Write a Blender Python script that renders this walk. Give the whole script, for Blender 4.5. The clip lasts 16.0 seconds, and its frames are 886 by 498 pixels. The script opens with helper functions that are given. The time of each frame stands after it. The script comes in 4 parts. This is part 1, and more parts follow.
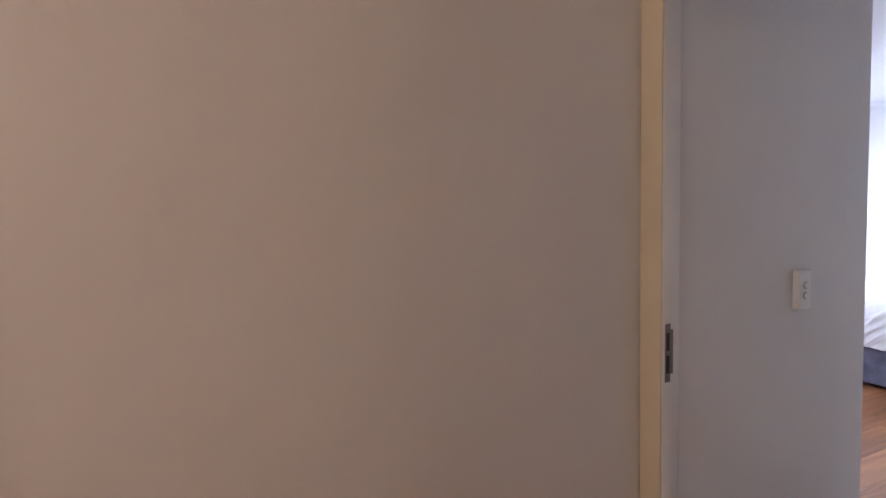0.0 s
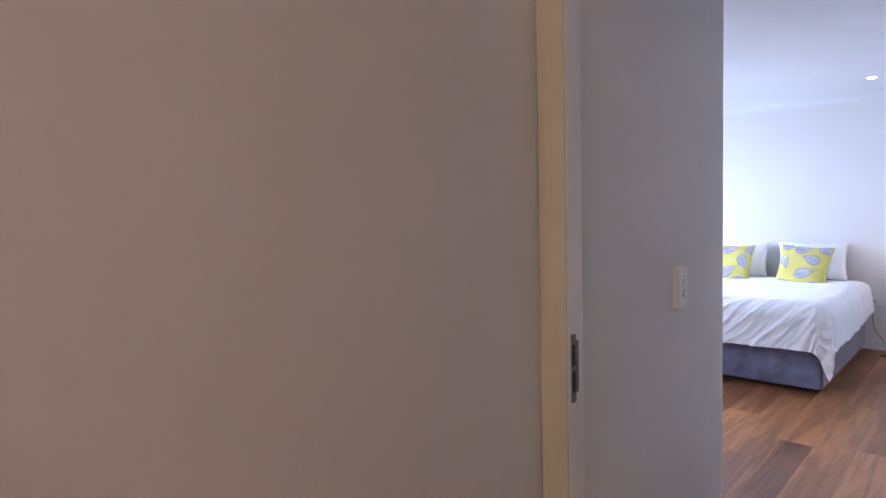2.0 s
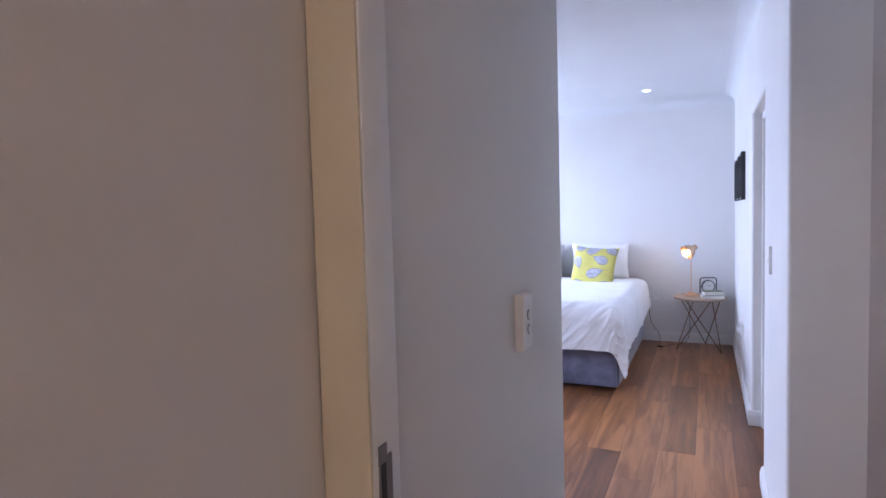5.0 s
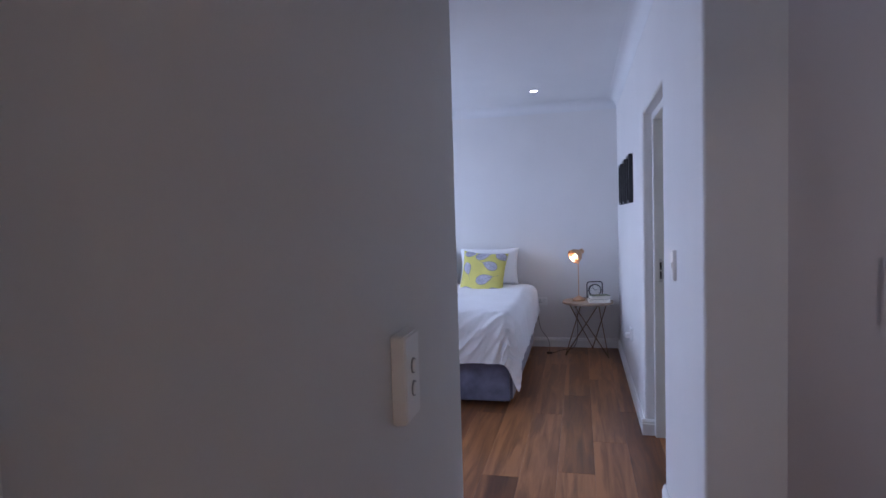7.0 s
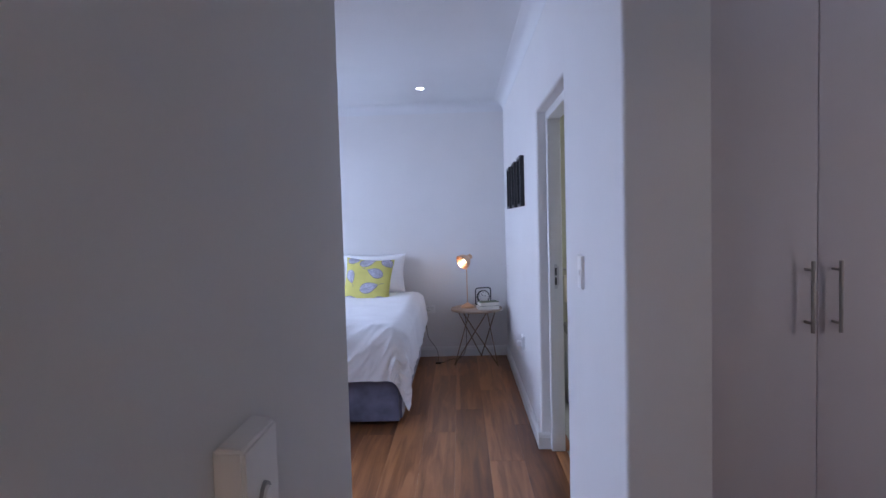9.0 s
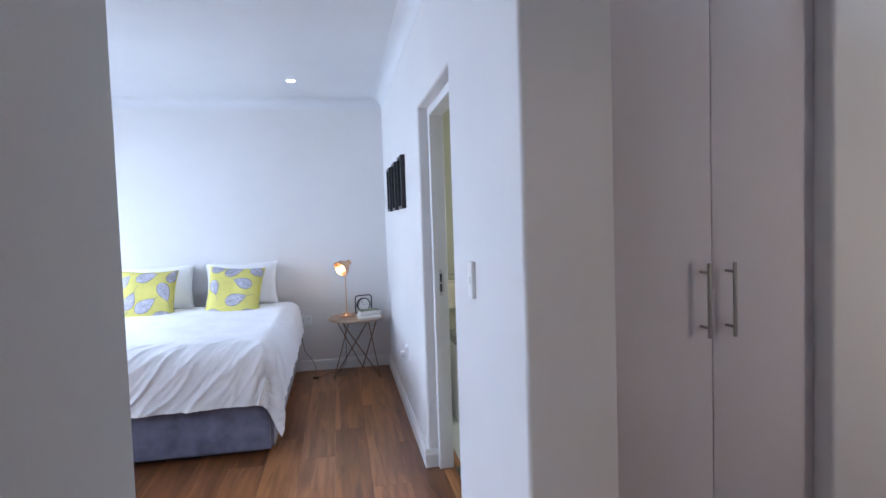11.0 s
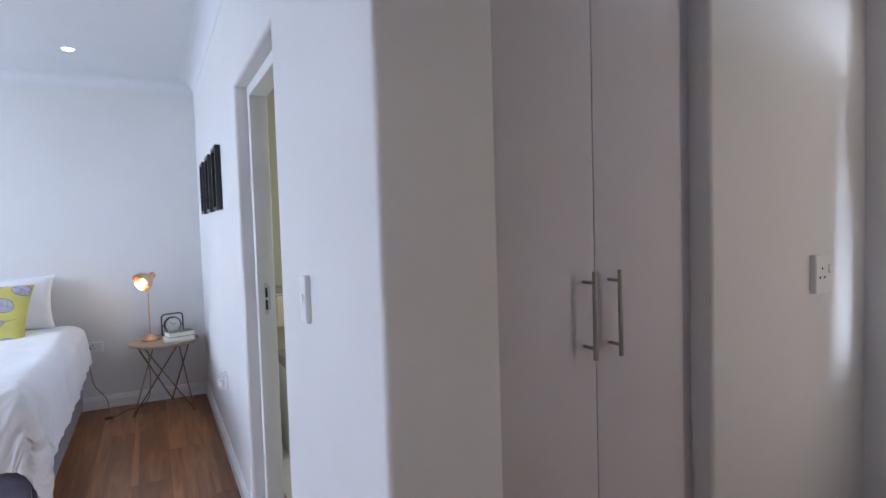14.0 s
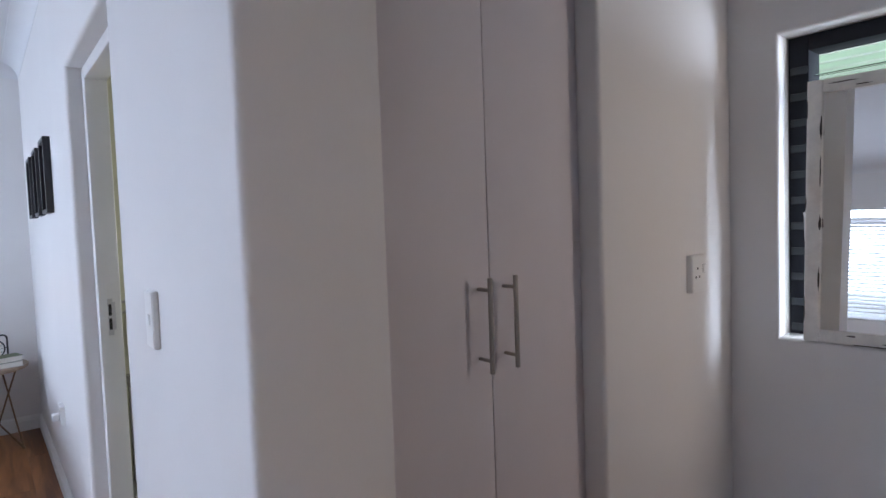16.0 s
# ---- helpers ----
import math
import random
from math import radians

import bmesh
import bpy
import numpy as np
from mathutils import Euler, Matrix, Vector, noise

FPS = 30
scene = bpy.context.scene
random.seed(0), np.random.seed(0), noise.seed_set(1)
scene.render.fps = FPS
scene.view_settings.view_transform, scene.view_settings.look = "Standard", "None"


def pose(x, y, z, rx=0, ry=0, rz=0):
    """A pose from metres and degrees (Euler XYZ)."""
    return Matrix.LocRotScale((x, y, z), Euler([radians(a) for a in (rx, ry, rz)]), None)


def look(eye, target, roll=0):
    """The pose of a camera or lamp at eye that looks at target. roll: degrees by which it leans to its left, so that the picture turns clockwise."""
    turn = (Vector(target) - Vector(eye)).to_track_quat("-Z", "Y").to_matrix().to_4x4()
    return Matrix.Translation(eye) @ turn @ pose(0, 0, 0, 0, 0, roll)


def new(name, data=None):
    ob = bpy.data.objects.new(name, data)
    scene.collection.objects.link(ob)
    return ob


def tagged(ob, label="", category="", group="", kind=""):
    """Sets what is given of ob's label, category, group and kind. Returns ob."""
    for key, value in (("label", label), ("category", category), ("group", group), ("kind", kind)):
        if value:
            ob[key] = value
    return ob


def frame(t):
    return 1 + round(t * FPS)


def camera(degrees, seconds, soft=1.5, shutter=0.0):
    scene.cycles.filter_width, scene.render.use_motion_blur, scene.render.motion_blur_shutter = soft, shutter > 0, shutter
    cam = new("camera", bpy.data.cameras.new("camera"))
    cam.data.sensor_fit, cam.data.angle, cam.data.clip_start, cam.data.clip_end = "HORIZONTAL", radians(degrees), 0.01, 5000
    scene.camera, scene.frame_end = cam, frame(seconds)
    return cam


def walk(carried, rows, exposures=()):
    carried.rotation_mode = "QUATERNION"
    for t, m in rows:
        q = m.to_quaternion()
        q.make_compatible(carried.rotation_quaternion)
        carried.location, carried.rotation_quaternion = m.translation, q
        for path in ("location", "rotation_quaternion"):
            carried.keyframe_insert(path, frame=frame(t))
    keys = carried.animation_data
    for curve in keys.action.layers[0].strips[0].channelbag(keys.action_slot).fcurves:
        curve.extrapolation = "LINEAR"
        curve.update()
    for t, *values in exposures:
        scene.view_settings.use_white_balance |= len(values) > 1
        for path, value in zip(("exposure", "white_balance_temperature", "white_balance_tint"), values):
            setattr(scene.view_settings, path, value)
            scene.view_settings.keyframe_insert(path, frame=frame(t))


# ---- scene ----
cam = camera(75.8, 16.0)
PATH = [
    (0, 0.485, -0.104, 1.498, -28.69, -3.36, 0.94),
    (0.5, 0.512, 0.034, 1.483, -34.56, -3.01, 0.92),
    (1, 0.524, 0.103, 1.472, -39.07, -2.77, 1.00),
    (1.5, 0.560, 0.173, 1.464, -43.35, -2.78, 1.17),
    (2, 0.595, 0.224, 1.474, -45.91, -3.13, 1.36),
    (2.5, 0.640, 0.290, 1.482, -48.78, -3.09, 1.44),
    (3, 0.714, 0.348, 1.484, -51.52, -3.13, 1.61),
    (3.5, 0.804, 0.397, 1.481, -54.45, -3.24, 1.52),
    (4, 0.915, 0.456, 1.480, -57.98, -3.26, 1.59),
    (4.5, 1.001, 0.493, 1.485, -61.75, -3.31, 1.61),
    (7, 1.527, 0.644, 1.468, -76.47, -3.10, 1.75),
    (7.5, 1.616, 0.667, 1.450, -79.09, -2.91, 1.66),
    (8, 1.722, 0.687, 1.440, -81.80, -2.76, 1.67),
    (8.5, 1.817, 0.709, 1.453, -84.96, -2.89, 1.67),
    (9, 1.879, 0.729, 1.456, -88.32, -2.91, 1.58),
    (11.5, 2.224, 0.704, 1.446, -103.11, -2.86, 1.81),
    (12, 2.291, 0.684, 1.442, -105.75, -2.84, 1.69),
    (12.5, 2.353, 0.667, 1.440, -108.46, -2.83, 1.79),
    (13, 2.411, 0.665, 1.436, -111.38, -2.83, 1.82),
    (13.5, 2.514, 0.638, 1.428, -114.17, -2.73, 1.71),
    (14, 2.575, 0.622, 1.435, -117.11, -2.77, 1.74),
    (14.5, 2.618, 0.603, 1.440, -120.19, -2.84, 1.87),
    (15, 2.652, 0.575, 1.438, -123.19, -2.85, 1.96),
    (15.5, 2.696, 0.563, 1.435, -126.47, -2.81, 2.01),
    (16, 2.720, 0.554, 1.434, -129.39, -2.81, 2.06),
]
EXPOSE = [(0, 0.36, 6450, 25), (1.5, 0.31, 6100, 25), (4.7, 0.36, 5950, 26), (6.8, -0.72, 5850, 26), (9.2, -0.47, 5850, 25), (11.3, 0.07, 6200, 17), (16, -0.10, 6400, 18)]
walk(cam, [(t, pose(x, y, z, 90 + pitch, roll, yaw)) for t, x, y, z, yaw, pitch, roll in PATH], EXPOSE)

# ---- world and lights ----
world = bpy.data.worlds.new("world")
scene.world = world
world.use_nodes = True
wn = world.node_tree
sky = wn.nodes.new("ShaderNodeTexSky")
sky.sky_type, sky.sun_disc = "NISHITA", False
sky.sun_elevation, sky.sun_rotation = radians(62), radians(90)
wn.links.new(sky.outputs["Color"], wn.nodes["Background"].inputs["Color"])
wn.nodes["Background"].inputs["Strength"].default_value = 0.15


sun_data = bpy.data.lights.new("sun", "SUN")
sun_data.energy, sun_data.angle, sun_data.color = 4.5, radians(0.5), (1.0, 0.96, 0.90)
sun = new("sun", sun_data)
sun.matrix_world = look((math.cos(radians(62)) * 20, 0, math.sin(radians(62)) * 20), (0, 0, 0))


def area_lamp(name, place, target, width, height, watts, colour):
    data = bpy.data.lights.new(name, "AREA")
    data.shape, data.size, data.size_y, data.energy, data.color = "RECTANGLE", width, height, watts, colour
    ob = new(name, data)
    ob.matrix_world = look(place, target)
    return ob


def point_lamp(name, place, radius, watts, colour):
    data = bpy.data.lights.new(name, "POINT")
    data.shadow_soft_size, data.energy, data.color = radius, watts, colour
    ob = new(name, data)
    ob.location = place
    return ob


DAY = (0.70, 0.86, 1.08)
area_lamp("daylight_bedroom_window", (3.75, 4.26, 1.70), (3.75, 3.0, 0.85), 1.5, 1.1, 70, DAY)
area_lamp("daylight_bedroom_far_window", (6.35, 4.26, 1.65), (6.35, 3.0, 0.70), 1.7, 1.2, 80, DAY)
# warm fill added at the window's unseen end, turned along the nook
area_lamp("nook_fill_lamp", (2.08, -1.70, 1.50), (3.64, -2.26, 1.20), 0.26, 0.92, 9.0, (1.0, 0.86, 0.72))
# sky stand-in added outside; throws the bright strip past the mirror
area_lamp("band_lamp_beside_louvres", (2.45, -2.28, 1.44), (3.60, -2.30, 1.30), 0.52, 0.8, 42, (0.78, 0.92, 1.07))
# fill lamp added behind an unseen opening to brighten the bathroom
area_lamp("bathroom_fill_lamp", (5.4, -2.45, 1.7), (5.5, -1.0, 1.1), 0.9, 0.8, 30, (0.95, 1.0, 0.96))
point_lamp("hall_ceiling_light", (-1.15, 0.30, 2.35), 0.10, 22, (1.0, 0.77, 0.56))
point_lamp("bedside_bulb", (7.625, 0.725, 1.022), 0.022, 1.2, (1.0, 0.72, 0.42))


# ---- materials ----
def material(name, colour, rough=0.6, metal=0.0, vary=0.06, scale=3.0, grain=0.03, grain_scale=120.0, bump=0.05, spec=0.5, sheen=0.0):
    """Paint-like surface: broad stains, fine grain and a little relief."""
    m = bpy.data.materials.new(name)
    m.use_nodes = True
    nt = m.node_tree
    b = nt.nodes["Principled BSDF"]
    co = nt.nodes.new("ShaderNodeTexCoord")
    big, fine = nt.nodes.new("ShaderNodeTexNoise"), nt.nodes.new("ShaderNodeTexNoise")
    big.inputs["Scale"].default_value, fine.inputs["Scale"].default_value = scale, grain_scale
    big.inputs["Detail"].default_value, fine.inputs["Detail"].default_value = 5, 3
    for n in (big, fine):
        nt.links.new(co.outputs["Object"], n.inputs["Vector"])
    r1 = nt.nodes.new("ShaderNodeMapRange")
    r1.inputs["From Min"].default_value, r1.inputs["From Max"].default_value = 0.3, 0.7
    r1.inputs["To Min"].default_value, r1.inputs["To Max"].default_value = 1 - vary, 1 + vary
    r2 = nt.nodes.new("ShaderNodeMapRange")
    r2.inputs["To Min"].default_value, r2.inputs["To Max"].default_value = 1 - grain, 1 + grain
    nt.links.new(big.outputs["Fac"], r1.inputs["Value"])
    nt.links.new(fine.outputs["Fac"], r2.inputs["Value"])
    mul = nt.nodes.new("ShaderNodeMath")
    mul.operation = "MULTIPLY"
    nt.links.new(r1.outputs[0], mul.inputs[0])
    nt.links.new(r2.outputs[0], mul.inputs[1])
    vm = nt.nodes.new("ShaderNodeVectorMath")
    vm.operation = "SCALE"
    vm.inputs[0].default_value = colour
    nt.links.new(mul.outputs[0], vm.inputs["Scale"])
    nt.links.new(vm.outputs[0], b.inputs["Base Color"])
    rr = nt.nodes.new("ShaderNodeMapRange")
    rr.inputs["To Min"].default_value, rr.inputs["To Max"].default_value = max(0.02, rough - 0.08), min(1, rough + 0.08)
    nt.links.new(big.outputs["Fac"], rr.inputs["Value"])
    nt.links.new(rr.outputs[0], b.inputs["Roughness"])
    b.inputs["Metallic"].default_value = metal
    b.inputs["Specular IOR Level"].default_value = spec
    if sheen:
        b.inputs["Sheen Weight"].default_value = sheen
    if bump:
        bn = nt.nodes.new("ShaderNodeBump")
        bn.inputs["Strength"].default_value, bn.inputs["Distance"].default_value = bump, 0.002
        nt.links.new(fine.outputs["Fac"], bn.inputs["Height"])
        nt.links.new(bn.outputs[0], b.inputs["Normal"])
    return m


def plaster(name, colour):
    """Rolled wall paint over hand-floated plaster: slow waves and a fine roller stipple."""
    m = material(name, colour, rough=0.55, vary=0.03, scale=1.3, grain=0.012, grain_scale=260, bump=0.0, spec=0.35)
    nt = m.node_tree
    co, n1, n2 = nt.nodes.new("ShaderNodeTexCoord"), nt.nodes.new("ShaderNodeTexNoise"), nt.nodes.new("ShaderNodeTexNoise")
    n1.inputs["Scale"].default_value, n2.inputs["Scale"].default_value = 2.2, 170
    b1, b2 = nt.nodes.new("ShaderNodeBump"), nt.nodes.new("ShaderNodeBump")
    b1.inputs["Strength"].default_value, b1.inputs["Distance"].default_value = 0.14, 0.02
    b2.inputs["Strength"].default_value, b2.inputs["Distance"].default_value = 0.10, 0.001
    for n, bb in ((n1, b1), (n2, b2)):
        nt.links.new(co.outputs["Object"], n.inputs["Vector"])
        nt.links.new(n.outputs["Fac"], bb.inputs["Height"])
    nt.links.new(b1.outputs[0], b2.inputs["Normal"])
    nt.links.new(b2.outputs[0], nt.nodes["Principled BSDF"].inputs["Normal"])
    return m


def wood(name, dark, mid, light, rough, along=(0.9, 11.0, 11.0), by_object=True):
    m = bpy.data.materials.new(name)
    m.use_nodes = True
    nt = m.node_tree
    b = nt.nodes["Principled BSDF"]
    co, mp = nt.nodes.new("ShaderNodeTexCoord"), nt.nodes.new("ShaderNodeMapping")
    info = nt.nodes.new("ShaderNodeObjectInfo")
    mp.inputs["Scale"].default_value = along
    off = nt.nodes.new("ShaderNodeVectorMath")
    off.operation = "MULTIPLY_ADD"
    off.inputs[1].default_value = (1, 1, 1)
    comb = nt.nodes.new("ShaderNodeMath")
    comb.operation = "MULTIPLY"
    comb.inputs[1].default_value = 37.0
    nt.links.new(info.outputs["Random"], comb.inputs[0])
    nt.links.new(co.outputs["Object"], off.inputs[0])
    nt.links.new(comb.outputs[0], off.inputs[2])
    nt.links.new(off.outputs[0], mp.inputs["Vector"])
    n1, n2 = nt.nodes.new("ShaderNodeTexNoise"), nt.nodes.new("ShaderNodeTexNoise")
    n1.inputs["Scale"].default_value, n1.inputs["Detail"].default_value, n1.inputs["Distortion"].default_value = 1.6, 6, 0.8
    n2.inputs["Scale"].default_value, n2.inputs["Detail"].default_value = 9.0, 4
    nt.links.new(mp.outputs[0], n1.inputs["Vector"])
    nt.links.new(mp.outputs[0], n2.inputs["Vector"])
    add = nt.nodes.new("ShaderNodeMath")
    add.operation = "MULTIPLY_ADD"
    add.inputs[1].default_value = 0.14
    nt.links.new(n2.outputs["Fac"], add.inputs[0])
    nt.links.new(n1.outputs["Fac"], add.inputs[2])
    shift = nt.nodes.new("ShaderNodeMath")
    shift.operation = "MULTIPLY_ADD"
    shift.inputs[1].default_value = 0.38 if by_object else 0.0
    nt.links.new(info.outputs["Random"], shift.inputs[0])
    nt.links.new(add.outputs[0], shift.inputs[2])
    ramp = nt.nodes.new("ShaderNodeValToRGB")
    e = ramp.color_ramp.elements
    e[0].position, e[0].color = 0.45, (*dark, 1)
    e[1].position, e[1].color = 1.08, (*light, 1)
    em = e.new(0.75)
    em.color = (*mid, 1)
    sep = nt.nodes.new("ShaderNodeSeparateXYZ")
    nt.links.new(co.outputs["Object"], sep.inputs[0])
    edge = nt.nodes.new("ShaderNodeMapRange")
    edge.inputs["From Min"].default_value, edge.inputs["From Max"].default_value = 0.055, 0.095
    edge.inputs["To Max"].default_value = 0.30 if by_object else 0.0
    wav = nt.nodes.new("ShaderNodeMath")
    wav.operation = "MULTIPLY_ADD"
    wav.inputs[1].default_value = 0.06
    nt.links.new(n1.outputs["Fac"], wav.inputs[0])
    nt.links.new(sep.outputs["Y"], wav.inputs[2])
    lower = nt.nodes.new("ShaderNodeMath")
    lower.operation = "SUBTRACT"
    lower.inputs[1].default_value = 0.03
    nt.links.new(wav.outputs[0], lower.inputs[0])
    nt.links.new(lower.outputs[0], edge.inputs["Value"])
    some = nt.nodes.new("ShaderNodeMath")
    some.operation = "PINGPONG"
    some.inputs[1].default_value = 0.11
    nt.links.new(info.outputs["Random"], some.inputs[0])
    some2 = nt.nodes.new("ShaderNodeMath")
    some2.operation = "MULTIPLY_ADD"
    some2.inputs[1].default_value = 8.0
    some2.inputs[2].default_value = 0.1
    nt.links.new(some.outputs[0], some2.inputs[0])
    sap = nt.nodes.new("ShaderNodeMath")
    sap.operation = "MULTIPLY_ADD"
    nt.links.new(edge.outputs[0], sap.inputs[0])
    nt.links.new(some2.outputs[0], sap.inputs[1])
    nt.links.new(shift.outputs[0], sap.inputs[2])
    nt.links.new(sap.outputs[0], ramp.inputs["Fac"])
    nt.links.new(ramp.outputs[0], b.inputs["Base Color"])
    rr = nt.nodes.new("ShaderNodeMapRange")
    rr.inputs["To Min"].default_value, rr.inputs["To Max"].default_value = rough - 0.06, rough + 0.1
    nt.links.new(n1.outputs["Fac"], rr.inputs["Value"])
    nt.links.new(rr.outputs[0], b.inputs["Roughness"])
    bn = nt.nodes.new("ShaderNodeBump")
    bn.inputs["Strength"].default_value, bn.inputs["Distance"].default_value = 0.12, 0.001
    nt.links.new(n2.outputs["Fac"], bn.inputs["Height"])
    nt.links.new(bn.outputs[0], b.inputs["Normal"])
    return m


def glowing(name, colour, strength):
    m = bpy.data.materials.new(name)
    m.use_nodes = True
    b = m.node_tree.nodes["Principled BSDF"]
    b.inputs["Base Color"].default_value = (*colour, 1)
    b.inputs["Emission Color"].default_value = (*colour, 1)
    b.inputs["Emission Strength"].default_value = strength
    return m


def clear_glass(name, tint):
    m = bpy.data.materials.new(name)
    m.use_nodes = True
    b = m.node_tree.nodes["Principled BSDF"]
    b.inputs["Base Color"].default_value = (*tint, 1)
    b.inputs["Transmission Weight"].default_value = 1.0
    b.inputs["Roughness"].default_value = 0.03
    b.inputs["IOR"].default_value = 1.45
    return m


WALL = plaster("wall_paint", (0.74, 0.73, 0.72))
CEIL = plaster("ceiling_paint", (0.73, 0.74, 0.75))
JOINERY = material("white_gloss_joinery", (0.78, 0.78, 0.77), rough=0.35, vary=0.03, grain=0.01, bump=0.03)
# gloss paint with the hall lamp's warm light put into its colour
WARMTINT = material("warm_lit_gloss_paint", (0.68, 0.62, 0.48), rough=0.32, vary=0.04, scale=6, grain=0.015, bump=0.05)
MELAMINE = material("white_melamine", (0.66, 0.63, 0.66), rough=0.62, vary=0.02, grain=0.01, grain_scale=300, bump=0.02, spec=0.3)
PLASTIC = material("white_switch_plastic", (0.80, 0.80, 0.79), rough=0.3, vary=0.02, grain=0.005, bump=0.01)
GREYPLASTIC = material("grey_switch_plastic", (0.30, 0.31, 0.32), rough=0.35, vary=0.05, grain=0.01, bump=0.01)
# near-black that paints the shade inside holes
HOLESHADE = material("hole_shade", (0.02, 0.02, 0.022), rough=0.6, vary=0.1, bump=0)
STEEL = material("brushed_steel", (0.36, 0.34, 0.32), rough=0.33, metal=1, vary=0.05, grain=0.06, grain_scale=400, bump=0.04)
DULLSTEEL = material("zinc_strike_plate", (0.24, 0.23, 0.23), rough=0.4, metal=1, vary=0.1, grain=0.05, bump=0.03)
PLATESTEEL = material("polished_strike_plate", (0.62, 0.62, 0.64), rough=0.35, metal=1, vary=0.08, grain=0.04, bump=0.03)
COPPER = material("copper_metal", (0.66, 0.43, 0.28), rough=0.3, metal=1, vary=0.06, grain=0.03, bump=0.02)
BRASS = material("aged_brass_wire", (0.27, 0.19, 0.125), rough=0.4, metal=1, vary=0.1, grain=0.04, bump=0.02)
CLIPGREY = material("smoky_clip_plastic", (0.05, 0.058, 0.065), rough=0.5, vary=0.2, bump=0, spec=0.2)
BLACK = material("black_satin_frame", (0.018, 0.018, 0.022), rough=0.38, vary=0.1, grain=0.03, bump=0.03)
BLACKMETAL = material("black_aluminium", (0.016, 0.018, 0.024), rough=0.6, vary=0.1, grain=0.04, bump=0.02, spec=0.15)
LINEN = material("white_cotton", (0.86, 0.86, 0.87), rough=0.85, vary=0.03, scale=5, grain=0.03, grain_scale=500, bump=0.12, spec=0.2, sheen=0.15)
VELVET = material("grey_blue_velvet", (0.165, 0.17, 0.245), rough=0.85, vary=0.38, scale=7, grain=0.08, grain_scale=250, bump=0.15, spec=0.15, sheen=0.5)
YELLOW = material("yellow_cotton", (0.66, 0.60, 0.17), rough=0.85, vary=0.08, scale=8, grain=0.05, grain_scale=450, bump=0.12, spec=0.15)
LEAFGREY = material("grey_leaf_print", (0.47, 0.46, 0.54), rough=0.85, vary=0.28, scale=26, grain=0.08, grain_scale=300, bump=0.1, spec=0.15)
LEAFDARK = material("dark_leaf_vein_print", (0.22, 0.22, 0.27), rough=0.85, vary=0.3, scale=30, bump=0.1, spec=0.15)
FLOORWOOD = wood("red_brown_laminate", (0.105, 0.036, 0.013), (0.228, 0.087, 0.029), (0.41, 0.178, 0.068), 0.30)
TABLEWOOD = wood("pale_table_timber", (0.28, 0.20, 0.14), (0.42, 0.32, 0.24), (0.55, 0.45, 0.36), 0.45, (8.0, 2.0, 8.0), False)
TILE = material("pale_bathroom_tile", (0.62, 0.62, 0.58), rough=0.25, vary=0.06, bump=0.03)
BATHWALL = plaster("olive_bathroom_paint", (0.46, 0.45, 0.33))
TOWEL = material("cream_towel", (0.72, 0.66, 0.50), rough=0.95, vary=0.1, grain=0.15, grain_scale=300, bump=0.6, spec=0.1)
MOSAIC = material("grey_stone_mosaic", (0.30, 0.29, 0.27), rough=0.4, vary=0.5, scale=60, bump=0.2)
PAPER = material("paper_page_edges", (0.78, 0.76, 0.70), rough=0.9, vary=0.06, grain=0.1, grain_scale=600, bump=0.2)
GREENCLOTH = material("grey_green_book_cloth", (0.14, 0.17, 0.11), rough=0.8, vary=0.1, bump=0.15)
CREAMCLOTH = material("off_white_book_cloth", (0.62, 0.60, 0.55), rough=0.8, vary=0.06, bump=0.15)
DIAL = material("white_clock_dial", (0.80, 0.80, 0.78), rough=0.4, vary=0.03, bump=0)
CORD = material("brown_cord", (0.10, 0.07, 0.05), rough=0.7, vary=0.1, bump=0.05)
CHIPPED = material("chipped_white_paint", (0.74, 0.72, 0.68), rough=0.55, vary=0.10, scale=18, grain=0.06, bump=0.25)
BAREWOOD = material("bare_dark_wood", (0.035, 0.026, 0.022), rough=0.75, vary=0.4, scale=40, bump=0.3)
BLIND = material("white_blind_slat", (0.82, 0.83, 0.84), rough=0.45, vary=0.03, bump=0.02)
GLASS = clear_glass("clear_glass", (0.97, 1.0, 0.98))
LOUVREGLASS = clear_glass("louvre_glass", (0.90, 0.97, 0.94))


def translucent_sheet(name, tint):
    """Milky roof sheeting that lets daylight through."""
    m = material(name, tint, rough=0.5, vary=0.08, scale=5, bump=0.05)
    nt = m.node_tree
    tr, mix = nt.nodes.new("ShaderNodeBsdfTranslucent"), nt.nodes.new("ShaderNodeMixShader")
    tr.inputs["Color"].default_value = (*tint, 1)
    mix.inputs["Fac"].default_value = 0.6
    nt.links.new(nt.nodes["Principled BSDF"].outputs[0], mix.inputs[1])
    nt.links.new(tr.outputs[0], mix.inputs[2])
    nt.links.new(mix.outputs[0], nt.nodes["Material Output"].inputs["Surface"])
    return m


EAVES = translucent_sheet("milky_green_roof_sheet", (0.76, 0.90, 0.78))
GARDEN = material("garden_ground", (0.10, 0.12, 0.06), rough=0.95, vary=0.5, scale=4, bump=0.3)
mirror_material = bpy.data.materials.new("silvered_mirror")
mirror_material.use_nodes = True
mb = mirror_material.node_tree.nodes["Principled BSDF"]
mb.inputs["Base Color"].default_value, mb.inputs["Metallic"].default_value, mb.inputs["Roughness"].default_value = (0.86, 0.88, 0.88, 1), 1.0, 0.012
MIRROR = mirror_material
LAMPGLOW = glowing("warm_bulb", (1.0, 0.78, 0.46), 7)
